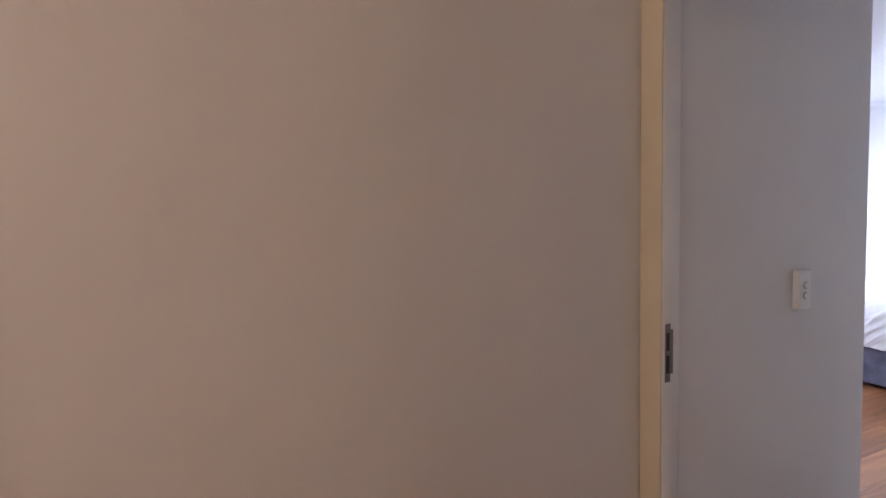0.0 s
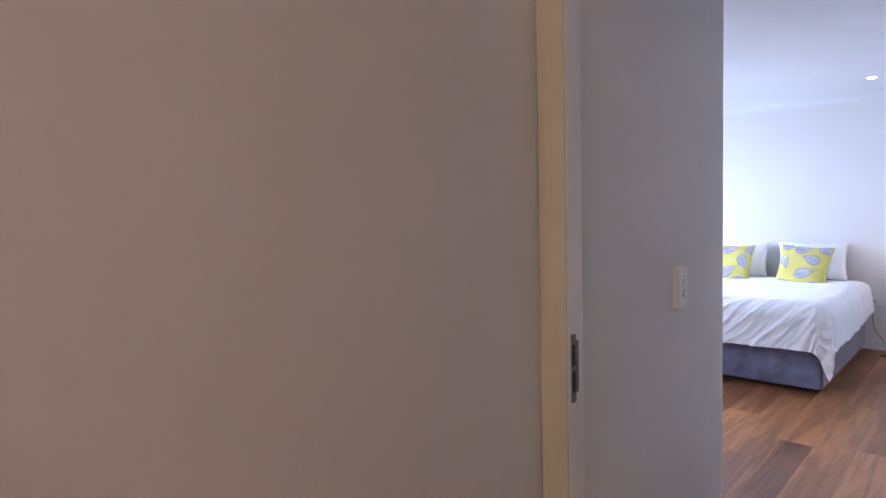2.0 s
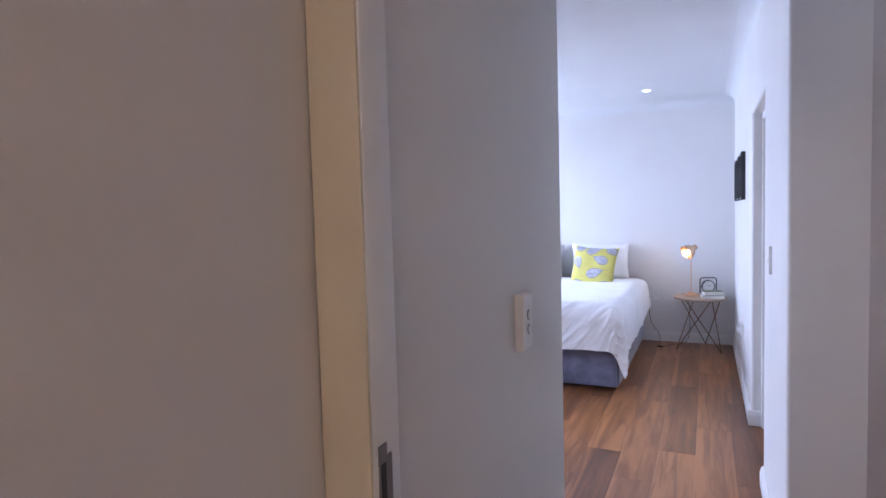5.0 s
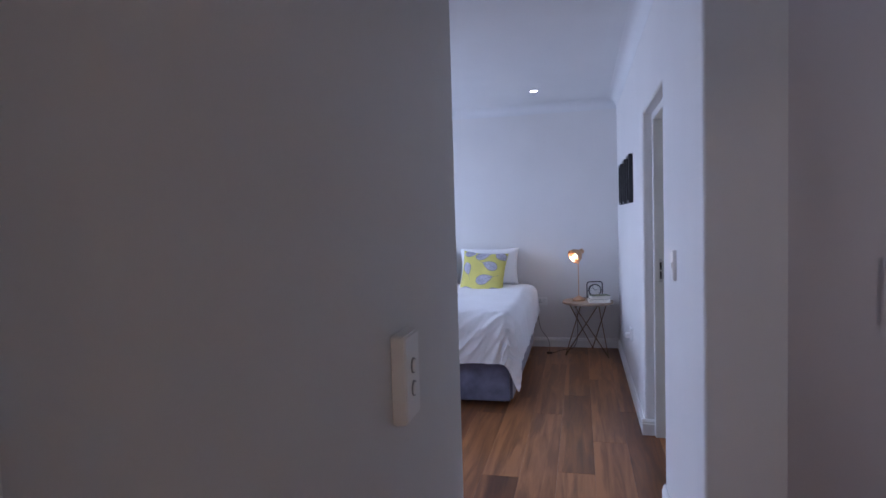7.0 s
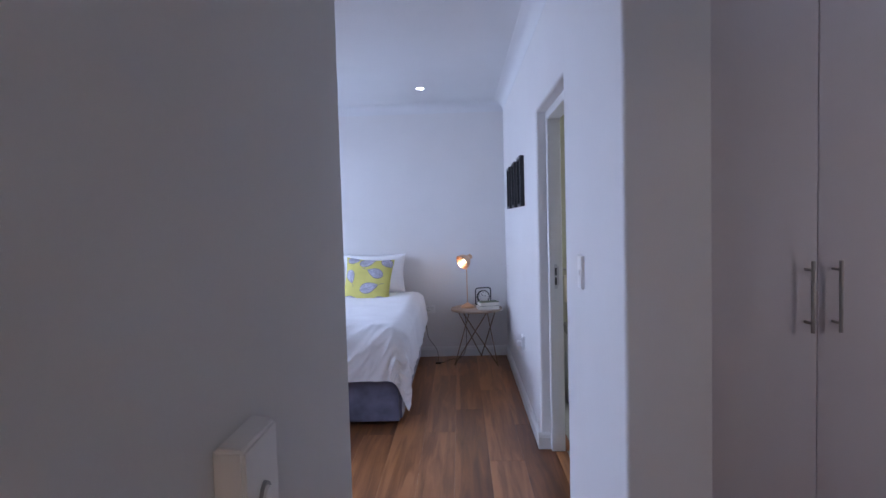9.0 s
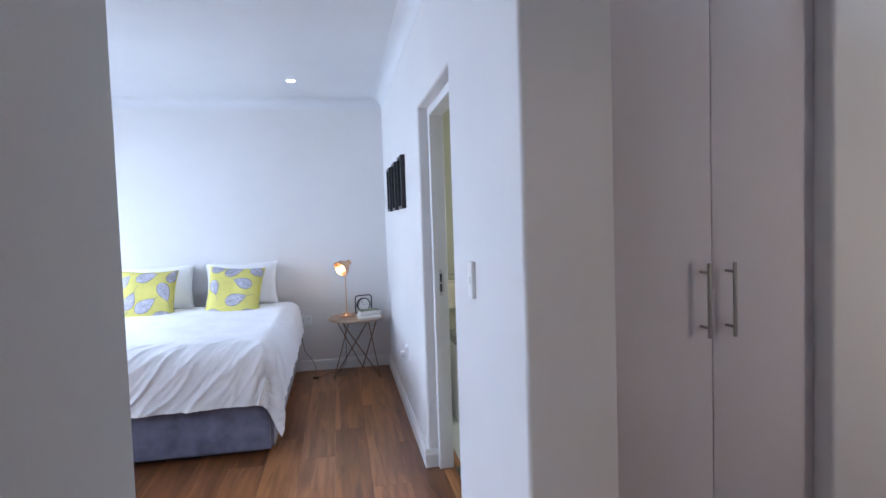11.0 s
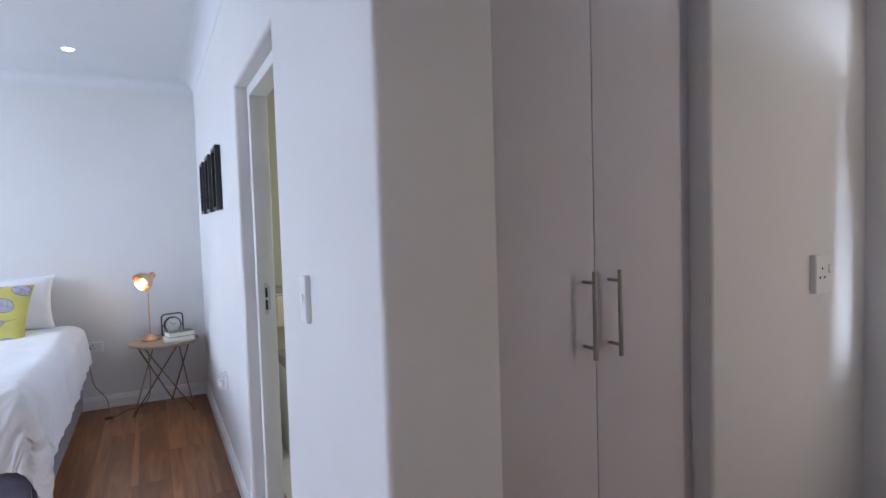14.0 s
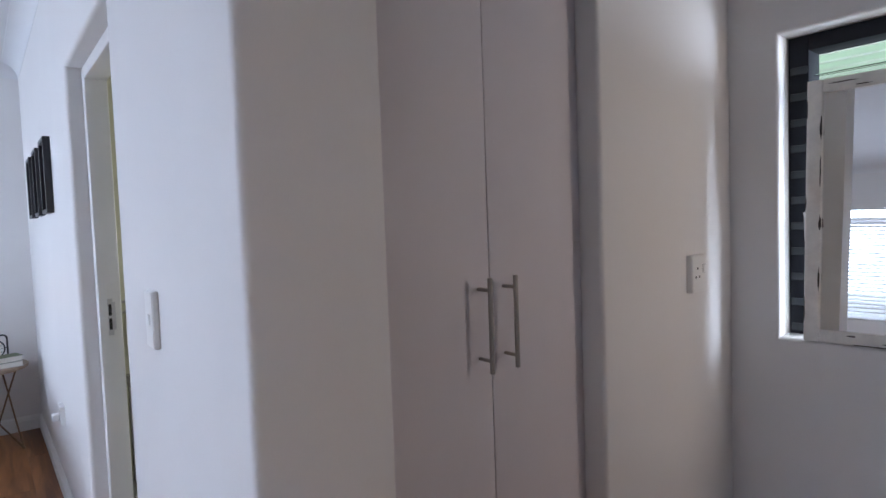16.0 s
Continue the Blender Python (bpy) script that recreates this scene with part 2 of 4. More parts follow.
DOWNGLOW = glowing("downlight_led", (1.0, 0.95, 0.88), 40)


# ---- shape helpers ----
def finish(bm, name, mat, parent=None, smooth=False, angle=40):
    me = bpy.data.meshes.new(name)
    bmesh.ops.recalc_face_normals(bm, faces=bm.faces)
    bm.to_mesh(me)
    bm.free()
    me.materials.append(mat)
    if smooth:
        me.shade_smooth()
        me.set_sharp_from_angle(angle=radians(angle))
    ob = new(name, me)
    if parent:
        ob.parent = parent
    return ob


def empty(name, at=(0, 0, 0)):
    ob = new(name)
    ob.location = at
    ob.empty_display_size = 0.05
    bpy.context.view_layer.update()
    return ob


def under(ob, parent):
    """Make ob, built in world places, a part of parent."""
    ob.parent = parent
    ob.matrix_parent_inverse = Matrix.Translation(-parent.location)
    return ob


def box(name, x0, x1, y0, y1, z0, z1, mat, bevel=0.003, seg=2, parent=None):
    bm = bmesh.new()
    bmesh.ops.create_cube(bm, size=1)
    for v in bm.verts:
        v.co = Vector(((x0 + x1) / 2 + v.co.x * (x1 - x0), (y0 + y1) / 2 + v.co.y * (y1 - y0), (z0 + z1) / 2 + v.co.z * (z1 - z0)))
    if bevel:
        bmesh.ops.bevel(bm, geom=bm.edges[:], offset=bevel, segments=seg, affect="EDGES", profile=0.5)
    ob = finish(bm, name, mat, smooth=bevel > 0)
    return under(ob, parent) if parent else ob


def prism(name, pts, z0, z1, mat, bevel_at=(), radius=0.01, parent=None):
    """An upright block over a plan outline; the corners listed are rounded."""
    bm = bmesh.new()
    lo = [bm.verts.new((x, y, z0)) for x, y in pts]
    hi = [bm.verts.new((x, y, z1)) for x, y in pts]
    n = len(pts)
    bm.faces.new(lo[::-1]), bm.faces.new(hi)
    for i in range(n):
        bm.faces.new((lo[i], lo[(i + 1) % n], hi[(i + 1) % n], hi[i]))
    bm.edges.ensure_lookup_table()
    ed = [e for e in bm.edges if any(lo[i] in e.verts and hi[i] in e.verts for i in bevel_at)]
    if ed:
        bmesh.ops.bevel(bm, geom=ed, offset=radius, segments=4, affect="EDGES", profile=0.5)
    ob = finish(bm, name, mat, smooth=True)
    return under(ob, parent) if parent else ob


def wall_with_holes(name, along, u0, u1, face, back, z0, z1, holes, mat, radius=0.01, ends=()):
    """A wall with real openings (u0, u1, z0, z1). along: 'x' or 'y'. The edges round the openings and the listed ends are rounded."""
    us = sorted({u0, u1, *[h[i] for h in holes for i in (0, 1)]})
    zs = sorted({z0, z1, *[h[i] for h in holes for i in (2, 3)]})
    solid = {(i, j): not any(h[0] <= (us[i] + us[i + 1]) / 2 <= h[1] and h[2] <= (zs[j] + zs[j + 1]) / 2 <= h[3] for h in holes)
             for i in range(len(us) - 1) for j in range(len(zs) - 1)}
    bm, cache = bmesh.new(), {}

    def v(i, j, w):
        if (i, j, w) not in cache:
            d = face if w == 0 else back
            cache[i, j, w] = bm.verts.new((us[i], d, zs[j]) if along == "x" else (d, us[i], zs[j]))
        return cache[i, j, w]
    for (i, j), s in solid.items():
        if not s:
            continue
        for w in (0, 1):
            bm.faces.new((v(i, j, w), v(i + 1, j, w), v(i + 1, j + 1, w), v(i, j + 1, w)))
        for di, dj, a, b in ((-1, 0, (i, j), (i, j + 1)), (1, 0, (i + 1, j), (i + 1, j + 1)), (0, -1, (i, j), (i + 1, j)), (0, 1, (i, j + 1), (i + 1, j + 1))):
            if not solid.get((i + di, j + dj), False):
                bm.faces.new((v(*a, 0), v(*b, 0), v(*b, 1), v(*a, 1)))
    bmesh.ops.recalc_face_normals(bm, faces=bm.faces)
    picked = []
    for e in bm.edges:
        if len(e.link_faces) == 2 and e.calc_face_angle(0) > 1.0:
            mid = (e.verts[0].co + e.verts[1].co) / 2
            u, d = (mid.x, mid.y) if along == "x" else (mid.y, mid.x)
            at_hole = any(h[0] - 1e-4 <= u <= h[1] + 1e-4 and h[2] - 1e-4 <= mid.z <= h[3] + 1e-4 and mid.z > 0.01 for h in holes)
            at_end = any(abs(u - q) < 1e-4 for q in ends) and abs(e.verts[0].co.z - e.verts[1].co.z) > 0.01
            if abs(d - face) < 1e-4 and (at_hole or at_end):
                picked.append(e)
    if picked:
        bmesh.ops.bevel(bm, geom=picked, offset=radius, segments=4, affect="EDGES", profile=0.5)
    return tagged(finish(bm, name, mat, smooth=True), kind="structure")


def tube(name, pts, r, mat, parent=None, sides=10, closed=False):
    cu = bpy.data.curves.new(name, "CURVE")
    cu.dimensions, cu.bevel_depth, cu.bevel_resolution, cu.use_fill_caps = "3D", r, max(1, sides // 4), True
    sp = cu.splines.new("POLY")
    sp.points.add(len(pts) - 1)
    for p, q in zip(sp.points, pts):
        p.co = (*q, 1)
    sp.use_cyclic_u = closed
    tmp = bpy.data.objects.new(name, cu)
    me = bpy.data.meshes.new_from_object(tmp)
    bpy.data.objects.remove(tmp)
    bpy.data.curves.remove(cu)
    me.name = name
    me.materials.clear()
    me.materials.append(mat)
    me.shade_smooth()
    me.set_sharp_from_angle(angle=radians(50))
    ob = new(name, me)
    return under(ob, parent) if parent else ob


def smooth_curve(pts, n=8):
    """A Catmull-Rom line through the points."""
    p = [Vector(q) for q in pts]
    p = [2 * p[0] - p[1]] + p + [2 * p[-1] - p[-2]]
    out = []
    for i in range(1, len(p) - 2):
        for k in range(n):
            t = k / n
            a, b, c, d = p[i - 1], p[i], p[i + 1], p[i + 2]
            out.append(0.5 * (2 * b + (c - a) * t + (2 * a - 5 * b + 4 * c - d) * t * t + (3 * b - a - 3 * c + d) * t ** 3))
    return out + [p[-2]]


def lathe(name, profile, mat, m=Matrix(), parent=None, sides=32, caps=True):
    """A turned shape: profile of (radius, height), about local z, placed by m."""
    bm = bmesh.new()
    rings = []
    for r, h in profile:
        rings.append([bm.verts.new(m @ Vector((r * math.cos(2 * math.pi * k / sides), r * math.sin(2 * math.pi * k / sides), h))) for k in range(sides)])
    for a, b in zip(rings, rings[1:]):
        for k in range(sides):
            bm.faces.new((a[k], a[(k + 1) % sides], b[(k + 1) % sides], b[k]))
    for ring, (r, h) in ((rings[0], profile[0]), (rings[-1], profile[-1])):
        if r > 1e-4 and caps:
            bm.faces.new(ring)
    bmesh.ops.remove_doubles(bm, verts=bm.verts, dist=1e-5)
    ob = finish(bm, name, mat, smooth=True)
    return under(ob, parent) if parent else ob


def grid_mesh(name, nu, nv, fn, mat, parent=None, thick=0.0):
    bm = bmesh.new()
    vs = [[bm.verts.new(fn(i / nu, j / nv)) for j in range(nv + 1)] for i in range(nu + 1)]
    for i in range(nu):
        for j in range(nv):
            bm.faces.new((vs[i][j], vs[i + 1][j], vs[i + 1][j + 1], vs[i][j + 1]))
    if thick:
        bmesh.ops.recalc_face_normals(bm, faces=bm.faces)
        bmesh.ops.solidify(bm, geom=bm.faces[:], thickness=thick)
    ob = finish(bm, name, mat, smooth=True, angle=70)
    return under(ob, parent) if parent else ob


# ---- the setting ----
H = 2.67          # ceiling
XF, YR, YW = 7.916, 0.25, 4.0    # bed-head wall, bathroom-side wall, window wall of the bedroom
XW, YL = 2.65, 0.887             # bedroom's near wall, passage wall
XS, XC, YN = 3.56, 3.647, -1.54   # wardrobe pier, nook's end wall, nook's window wall
XD = 1.645                       # face of the cross wall with the doorway

tagged(prism("wall_passage", [(1.69, YL), (XW, YL), (XW, YW + 0.15), (XW - 0.12, YW + 0.15), (XW - 0.12, YL + 0.14), (1.69, YL + 0.14)], -0.05, H + 0.05, WALL, (1,), 0.008), kind="structure")
tagged(prism("wall_hall_left", [(-1.75, 0.945), (1.69, 0.945), (1.69, 1.09), (-1.75, 1.09)], -0.05, H + 0.05, WALL), kind="structure")
tagged(prism("wall_hall_right", [(-1.75, -0.87), (XD, -0.87), (XD, -0.75), (-1.75, -0.75)], -0.05, H + 0.05, WALL), kind="structure")
tagged(prism("wall_hall_end", [(-1.87, -0.87), (-1.75, -0.87), (-1.75, 1.09), (-1.87, 1.09)], -0.05, H + 0.05, WALL), kind="structure")
wall_with_holes("wall_doorway", "y", YN - 0.2, 0.944, XD + 0.004, XD + 0.106, -0.05, H + 0.05, [(0.03, 0.944, -0.05, 2.10)], WALL, 0.006)
wall_with_holes("wall_bathroom_side", "x", 3.80, XF + 0.12, YR, 0.105, -0.05, H + 0.05, [(4.485, 5.42, -0.05, 2.098)], WALL, 0.018)
tagged(prism("wall_wardrobe_pier", [(XS, YR), (XS, -0.003), (XS + 0.14, -0.003), (XS + 0.14, 0.05), (3.80, 0.05), (3.80, YR)], -0.05, H + 0.05, WALL, (0,), 0.014), kind="structure")
tagged(prism("wall_nook_end", [(XC, -0.767), (XC, YN - 0.2), (XC + 0.12, YN - 0.2), (XC + 0.12, -0.767)], -0.05, H + 0.05, WALL, (0,), 0.014), kind="structure")
# opening carried on unseen to x 1.95 to hold the nook's fill lamp
wall_with_holes("wall_nook_window", "x", XD + 0.1, XC + 0.01, YN, YN - 0.20, -0.05, H + 0.05, [(1.950, 3.487, 0.999, 2.012)], WALL, 0.014)
tagged(prism("wall_bed_head", [(XF, 0.1), (XF + 0.12, 0.1), (XF + 0.12, YW + 0.15), (XF, YW + 0.15)], -0.05, H + 0.05, WALL), kind="structure")
WIN_A, WIN_B = (3.02, 4.52, 0.95, 2.05), (5.45, 7.25, 0.75, 2.05)
wall_with_holes("wall_bedroom_window", "x", XW - 0.01, XF + 0.01, YW, YW + 0.15, -0.05, H + 0.05, [WIN_A, WIN_B], WALL, 0.01)
tagged(prism("wall_wardrobe_back", [(4.28, -0.90), (4.36, -0.90), (4.36, 0.06), (4.28, 0.06)], -0.05, H + 0.05, WALL), kind="structure")
tagged(prism("wall_wardrobe_side", [(XC + 0.12, -0.90), (4.28, -0.90), (4.28, -0.773), (XC + 0.12, -0.773)], -0.05, H + 0.05, WALL), kind="structure")
# bathroom shell
tagged(prism("wall_bathroom_far", [(6.40, -2.1), (6.52, -2.1), (6.52, 0.11), (6.40, 0.11)], -0.05, H + 0.05, BATHWALL), kind="structure")
# the opening is unseen, added to let the fill lamp in
wall_with_holes("wall_bathroom_back", "x", 4.36, 6.52, -2.1, -2.2, -0.05, H + 0.05, [(4.95, 5.85, 1.25, 2.05)], BATHWALL, 0.008)
tagged(prism("wall_bathroom_near", [(4.365, -2.1), (4.44, -2.1), (4.44, 0.106), (4.365, 0.106)], -0.05, H + 0.05, BATHWALL), kind="structure")
tagged(box("ceiling", -1.87, XF + 0.12, -2.2, YW + 0.15, H, H + 0.12, CEIL, 0), kind="structure")

# cove cornices
def cornice(x0, y0, x1, y1, nx, ny, size=0.095):
    """A coved ceiling moulding along a wall; (nx, ny) points into the room."""
    n = 7
    prof = [(0.0, -size), (0.002, -size)] + [(0.002 + (size - 0.004) * (1 - math.cos(a)), -size + 0.002 + (size - 0.004) * math.sin(a)) for a in [math.pi / 2 * k / n for k in range(n + 1)]] + [(size, 0.0)]
    bm = bmesh.new()
    a = [bm.verts.new((x0 + nx * d, y0 + ny * d, H + h)) for d, h in prof]
    b = [bm.verts.new((x1 + nx * d, y1 + ny * d, H + h)) for d, h in prof]
    for i in range(len(prof) - 1):
        bm.faces.new((a[i], a[i + 1], b[i + 1], b[i]))
    bm.faces.new(a), bm.faces.new(b)
    return tagged(finish(bm, "cornice", CEIL, smooth=True, angle=25), kind="structure", label="white coved plaster ceiling cornice")


cornice(XS, YR, XF, YR, 0, 1)
cornice(XF, YR, XF, YW, -1, 0)
cornice(XW, YW, XF, YW, 0, -1)
cornice(XW, YL, XW, YW, 1, 0)


# skirting boards
def skirting(x0, y0, x1, y1, nx, ny, high=0.105, deep=0.018):
    prof = [(0, 0.001), (deep, 0.001), (deep, high - 0.03), (deep - 0.004, high - 0.026), (deep - 0.004, high - 0.016), (deep - 0.010, high - 0.005), (deep - 0.013, high), (0, high)]
    bm = bmesh.new()
    a = [bm.verts.new((x0 + nx * d, y0 + ny * d, h)) for d, h in prof]
    b = [bm.verts.new((x1 + nx * d, y1 + ny * d, h)) for d, h in prof]
    for i in range(len(prof) - 1):
        bm.faces.new((a[i], a[i + 1], b[i + 1], b[i]))
    bm.faces.new(a), bm.faces.new(b)
    return tagged(finish(bm, "baseboard", JOINERY, smooth=True, angle=25), kind="structure", label="white moulded timber skirting board")


skirting(XF, YR, XF, YW, -1, 0)
skirting(5.42, YR, XF, YR, 0, 1)
skirting(XS, YR, 4.485, YR, 0, 1)
skirting(5.42, 0.18, 5.42, YR + 0.018, -1, 0)
skirting(XW, YW, XF, YW, 0, -1)
skirting(1.75, YN, XC, YN, 0, 1)
skirting(XC, YN, XC, -0.775, -1, 0)
skirting(-1.7, -0.75, XD, -0.75, 0, 1)


# door frames
def strike_plate(parent, x, y, z, face, metal):
    """A latch plate with two keeps and a curled lip. face: 'y-' or 'x-', the way that the jamb looks."""
    th, w, h = 0.002, 0.019, 0.15
    def b(name, u0, u1, d0, d1, z0, z1, mat, bev):
        if face == "y-":
            return box(name, x + u0, x + u1, y - d1, y - d0, z + z0, z + z1, mat, bev, 1, parent)
        return box(name, x - d1, x - d0, y - u1, y - u0, z + z0, z + z1, mat, bev, 1, parent)
    b("strike_plate", -w / 2, w / 2, 0, th, -h / 2, h / 2, metal, 0.0006)
    b("strike_lip", w / 2 - 0.002, w / 2 + 0.009, 0.0005, 0.0035, -h * 0.36, h * 0.40, metal, 0.0012)
    # keeps are raised black plates, a hole's shade put into the colour
    b("latch_keep", -0.006, 0.005, th - 0.001, th + 0.0006, 0.006, 0.052, HOLESHADE, 0)
    b("bolt_keep", -0.006, 0.005, th - 0.001, th + 0.0006, -0.052, -0.006, HOLESHADE, 0)


near_frame = empty("door_1", (XD, 0.45, 0))
tagged(near_frame, "white painted timber door frame, hall face tinted warm", "door frame", kind="structure")
box("jamb", XD, 1.706, 0.875, 0.9435, 0.0, 2.10, JOINERY, 0.003, 2, near_frame)
# hall-facing strip; its cream tone is painted-in lamplight
box("architrave", XD - 0.006, XD - 0.0005, 0.8765, 0.9435, 0.0, 2.10, WARMTINT, 0.002, 2, near_frame)
box("jamb", XD, 1.751, 0.028, 0.075, 0.0, 2.10, JOINERY, 0.003, 2, near_frame)
box("frame_head", XD, 1.728, 0.0755, 0.8745, 2.05, 2.098, JOINERY, 0.003, 2, near_frame)
strike_plate(near_frame, 1.662, 0.875, 1.141, "y-", DULLSTEEL)

bath_frame = empty("door_2", (4.95, 0.11, 0))
tagged(bath_frame, "white painted door frame set in a plastered opening", "door frame", kind="structure")
for xa, xb in ((5.366, 5.418), (4.487, 4.539)):
    box("jamb", xa, xb, 0.108, 0.19, 0.0, 2.096, JOINERY, 0.005, 3, bath_frame)
box("frame_head", 4.5395, 5.3655, 0.108, 0.19, 2.048, 2.096, JOINERY, 0.005, 3, bath_frame)
strike_plate(bath_frame, 5.366, 0.150, 1.093, "x-", PLATESTEEL)


# ---- wardrobe built into the recess ----
wardrobe = empty("wardrobe", (3.72, -0.4, 0))
tagged(wardrobe, "built-in white melamine wardrobe with two tall doors", "wardrobe")
box("body", 3.768, 4.27, -0.766, -0.006, 0.0, 2.66, MELAMINE, 0.002, 1, wardrobe)
box("plinth", 3.755, 3.767, -0.762, -0.006, 0.0, 0.07, MELAMINE, 0.001, 1, wardrobe)
for y0, y1, yh in ((-0.4035, -0.008, -0.366), (-0.764, -0.4065, -0.452)):
    box("door", 3.718, 3.7365, y0, y1, 0.075, 2.645, MELAMINE, 0.0015, 2, wardrobe)
    hx = 3.676
    tube("handle", [(hx, yh, 1.071), (hx, yh, 1.297)], 0.0062, STEEL, wardrobe, 16)
    for z in (1.100, 1.268):
        tube("handle_post", [(hx, yh, z), (3.719, yh, z)], 0.0045, STEEL, wardrobe, 12)


# ---- switches and sockets ----
def plate(name, label, w, h, deep, m, category="switch"):
    """A plastic wall plate; local x along the wall, local y out of it, z up."""
    root = empty(name)
    bm = bmesh.new()
    bmesh.ops.create_cube(bm, size=1)
    for v in bm.verts:
        k = 1.0 if v.co.y < 0 else 0.94
        v.co = Vector((v.co.x * w * k, (v.co.y + 0.5) * deep, v.co.z * h * (1.0 if v.co.y < 0 else 0.965)))
    bmesh.ops.bevel(bm, geom=[e for e in bm.edges], offset=0.0025, segments=3, affect="EDGES")
    ob = finish(bm, "plate", PLASTIC, smooth=True)
    ob.parent = root
    tagged(root, label, category)
    root.matrix_world = m
    return root


def disc(name, x, z, y, r, mat, root, tall=1.0, deep=0.003):
    bm = bmesh.new()
    bmesh.ops.create_cone(bm, cap_ends=True, segments=24, radius1=r, radius2=r * 0.9, depth=deep)
    for v in bm.verts:
        v.co = Vector((x + v.co.x, y + v.co.z, z + v.co.y * tall))
    ob = finish(bm, name, mat, smooth=True)
    ob.parent = root
    return ob


def small(name, x0, x1, z0, z1, y0, y1, mat, root, bevel=0.0008):
    ob = box(name, x0, x1, y0, y1, z0, z1, mat, bevel, 1)
    ob.parent = root
    return ob


s1 = plate("light_switch", "white two-button light switch on the passage wall", 0.067, 0.121, 0.020, pose(2.254, YL, 1.257, 0, 0, 180))
for z in (0.014, -0.017):
    ob = disc("button", 0.0, z, 0.0202, 0.0105, GREYPLASTIC, s1, 1.1, 0.004)
    ob = disc("button_cap", 0.001, z, 0.0222, 0.0080, PLASTIC, s1, 1.1, 0.004)
s2 = plate("light_switch", "white light switch beside the bathroom door", 0.072, 0.132, 0.014, pose(4.130, YR, 1.236))
small("rocker", -0.010, 0.010, -0.012, 0.012, 0.012, 0.017, PLASTIC, s2)


def socket(label, m, w=0.105, h=0.125):
    root = plate("wall_socket", label, w, h, 0.020, m, "socket")
    # pin holes are flat discs with their shade painted black
    for x, z in ((0.0, 0.022), (0.012, -0.006), (-0.012, -0.006)):
        disc("pin_hole", x + 0.014, z - 0.004, 0.0198, 0.0042, HOLESHADE, root, 1.0, 0.002)
    small("rocker", -0.038, -0.020, 0.004, 0.028, 0.018, 0.0235, PLASTIC, root)
    small("rocker_rim", -0.040, -0.018, 0.002, 0.030, 0.0185, 0.0205, GREYPLASTIC, root)
    return root


socket("white plastic socket with switch on cream-lit wall", pose(XC, -1.272, 1.232, 0, 0, 90), 0.10, 0.125)
t_sock = socket("white double socket behind the bedside table", pose(XF, 1.075, 0.508, 0, 0, 90), 0.12, 0.085)
p_sock = socket("white socket with plug above the skirting", pose(6.30, YR, 0.49), 0.10, 0.10)
small("plug", -0.018, 0.018, -0.03, 0.01, 0.019, 0.055, PLASTIC, p_sock, 0.006)
small("plug", 0.030, 0.056, -0.012, 0.014, 0.019, 0.045, BLACK, t_sock, 0.004)


# ---- nook window, louvres and mirror ----
louvre = empty("window_1", (3.0, YN - 0.15, 1.0))
tagged(louvre, "black aluminium louvre window with clear glass blades", "window", kind="structure")
WX0, WX1, WZ0, WZ1 = 1.952, 3.485, 1.001, 2.010
FY0, FY1 = YN - 0.19, YN - 0.085
box("frame_side", WX1 - 0.062, WX1, FY0, FY1, WZ0, WZ1, BLACKMETAL, 0.003, 2, louvre)
box("frame_side", WX0, WX0 + 0.034, FY0, FY1, WZ0, WZ1, BLACKMETAL, 0.003, 2, louvre)
box("frame_top", WX0 + 0.0345, WX1 - 0.0625, FY0, FY1, WZ1 - 0.052, WZ1, BLACKMETAL, 0.003, 2, louvre)
box("frame_bottom", WX0 + 0.0345, WX1 - 0.0625, FY0, FY1, WZ0, WZ0 + 0.02, BLACKMETAL, 0.003, 2, louvre)
nb = 11
for k in range(nb):
    z = WZ0 + 0.055 + k * (WZ1 - 0.052 - WZ0 - 0.06) / (nb - 1) * 0.97
    half = (WX1 - 0.058 - WX0 - 0.030) / 2
    pane = box("glass_blade", -half, half, -0.003, 0.003, -0.052, 0.052, LOUVREGLASS, 0.0008, 1)
    pane.location = (WX0 + 0.030 + half, YN - 0.154, z)
    pane.rotation_euler = (radians(28), 0, 0)
    bpy.context.view_layer.update()
    under(pane, louvre)
    pane.visible_shadow = False
    clip = box("blade_clip", -0.026, 0.026, -0.002, 0.002, -0.013, 0.013, CLIPGREY, 0.002, 1)
    clip.location = (WX1 - 0.034, YN - 0.081, z - 0.03)
    clip.rotation_euler = (radians(8), 0, 0)
    bpy.context.view_layer.update()
    under(clip, louvre)

tube("lever", smooth_curve([(3.430, YN - 0.083, 1.30), (3.428, YN - 0.066, 1.33), (3.427, YN - 0.060, 1.39), (3.431, YN - 0.064, 1.42)], 6), 0.0035, PLASTIC, louvre, 8)

mirror = empty("mirror", (3.412, YN + 0.012, 1.0005))
tagged(mirror, "leaning mirror in a chipped white wooden frame on the sill", "mirror")
MW, MH, MF, MT = 0.78, 0.850, 0.044, 0.022
def mirror_part(name, x0, x1, y0, y1, z0, z1, mat, bev):
    ob = box(name, x0, x1, y0, y1, z0, z1, mat, bev, 2)
    ob.parent = mirror
    return ob
mirror_part("frame_side", -MF, 0, -MT, 0, 0, MH, CHIPPED, 0.004)
mirror_part("frame_side", -MW, -MW + MF, -MT, 0, 0, MH, CHIPPED, 0.004)
mirror_part("frame_top", -MW + MF + 0.0005, -MF - 0.0005, -MT, -0.001, MH - MF, MH, CHIPPED, 0.004)
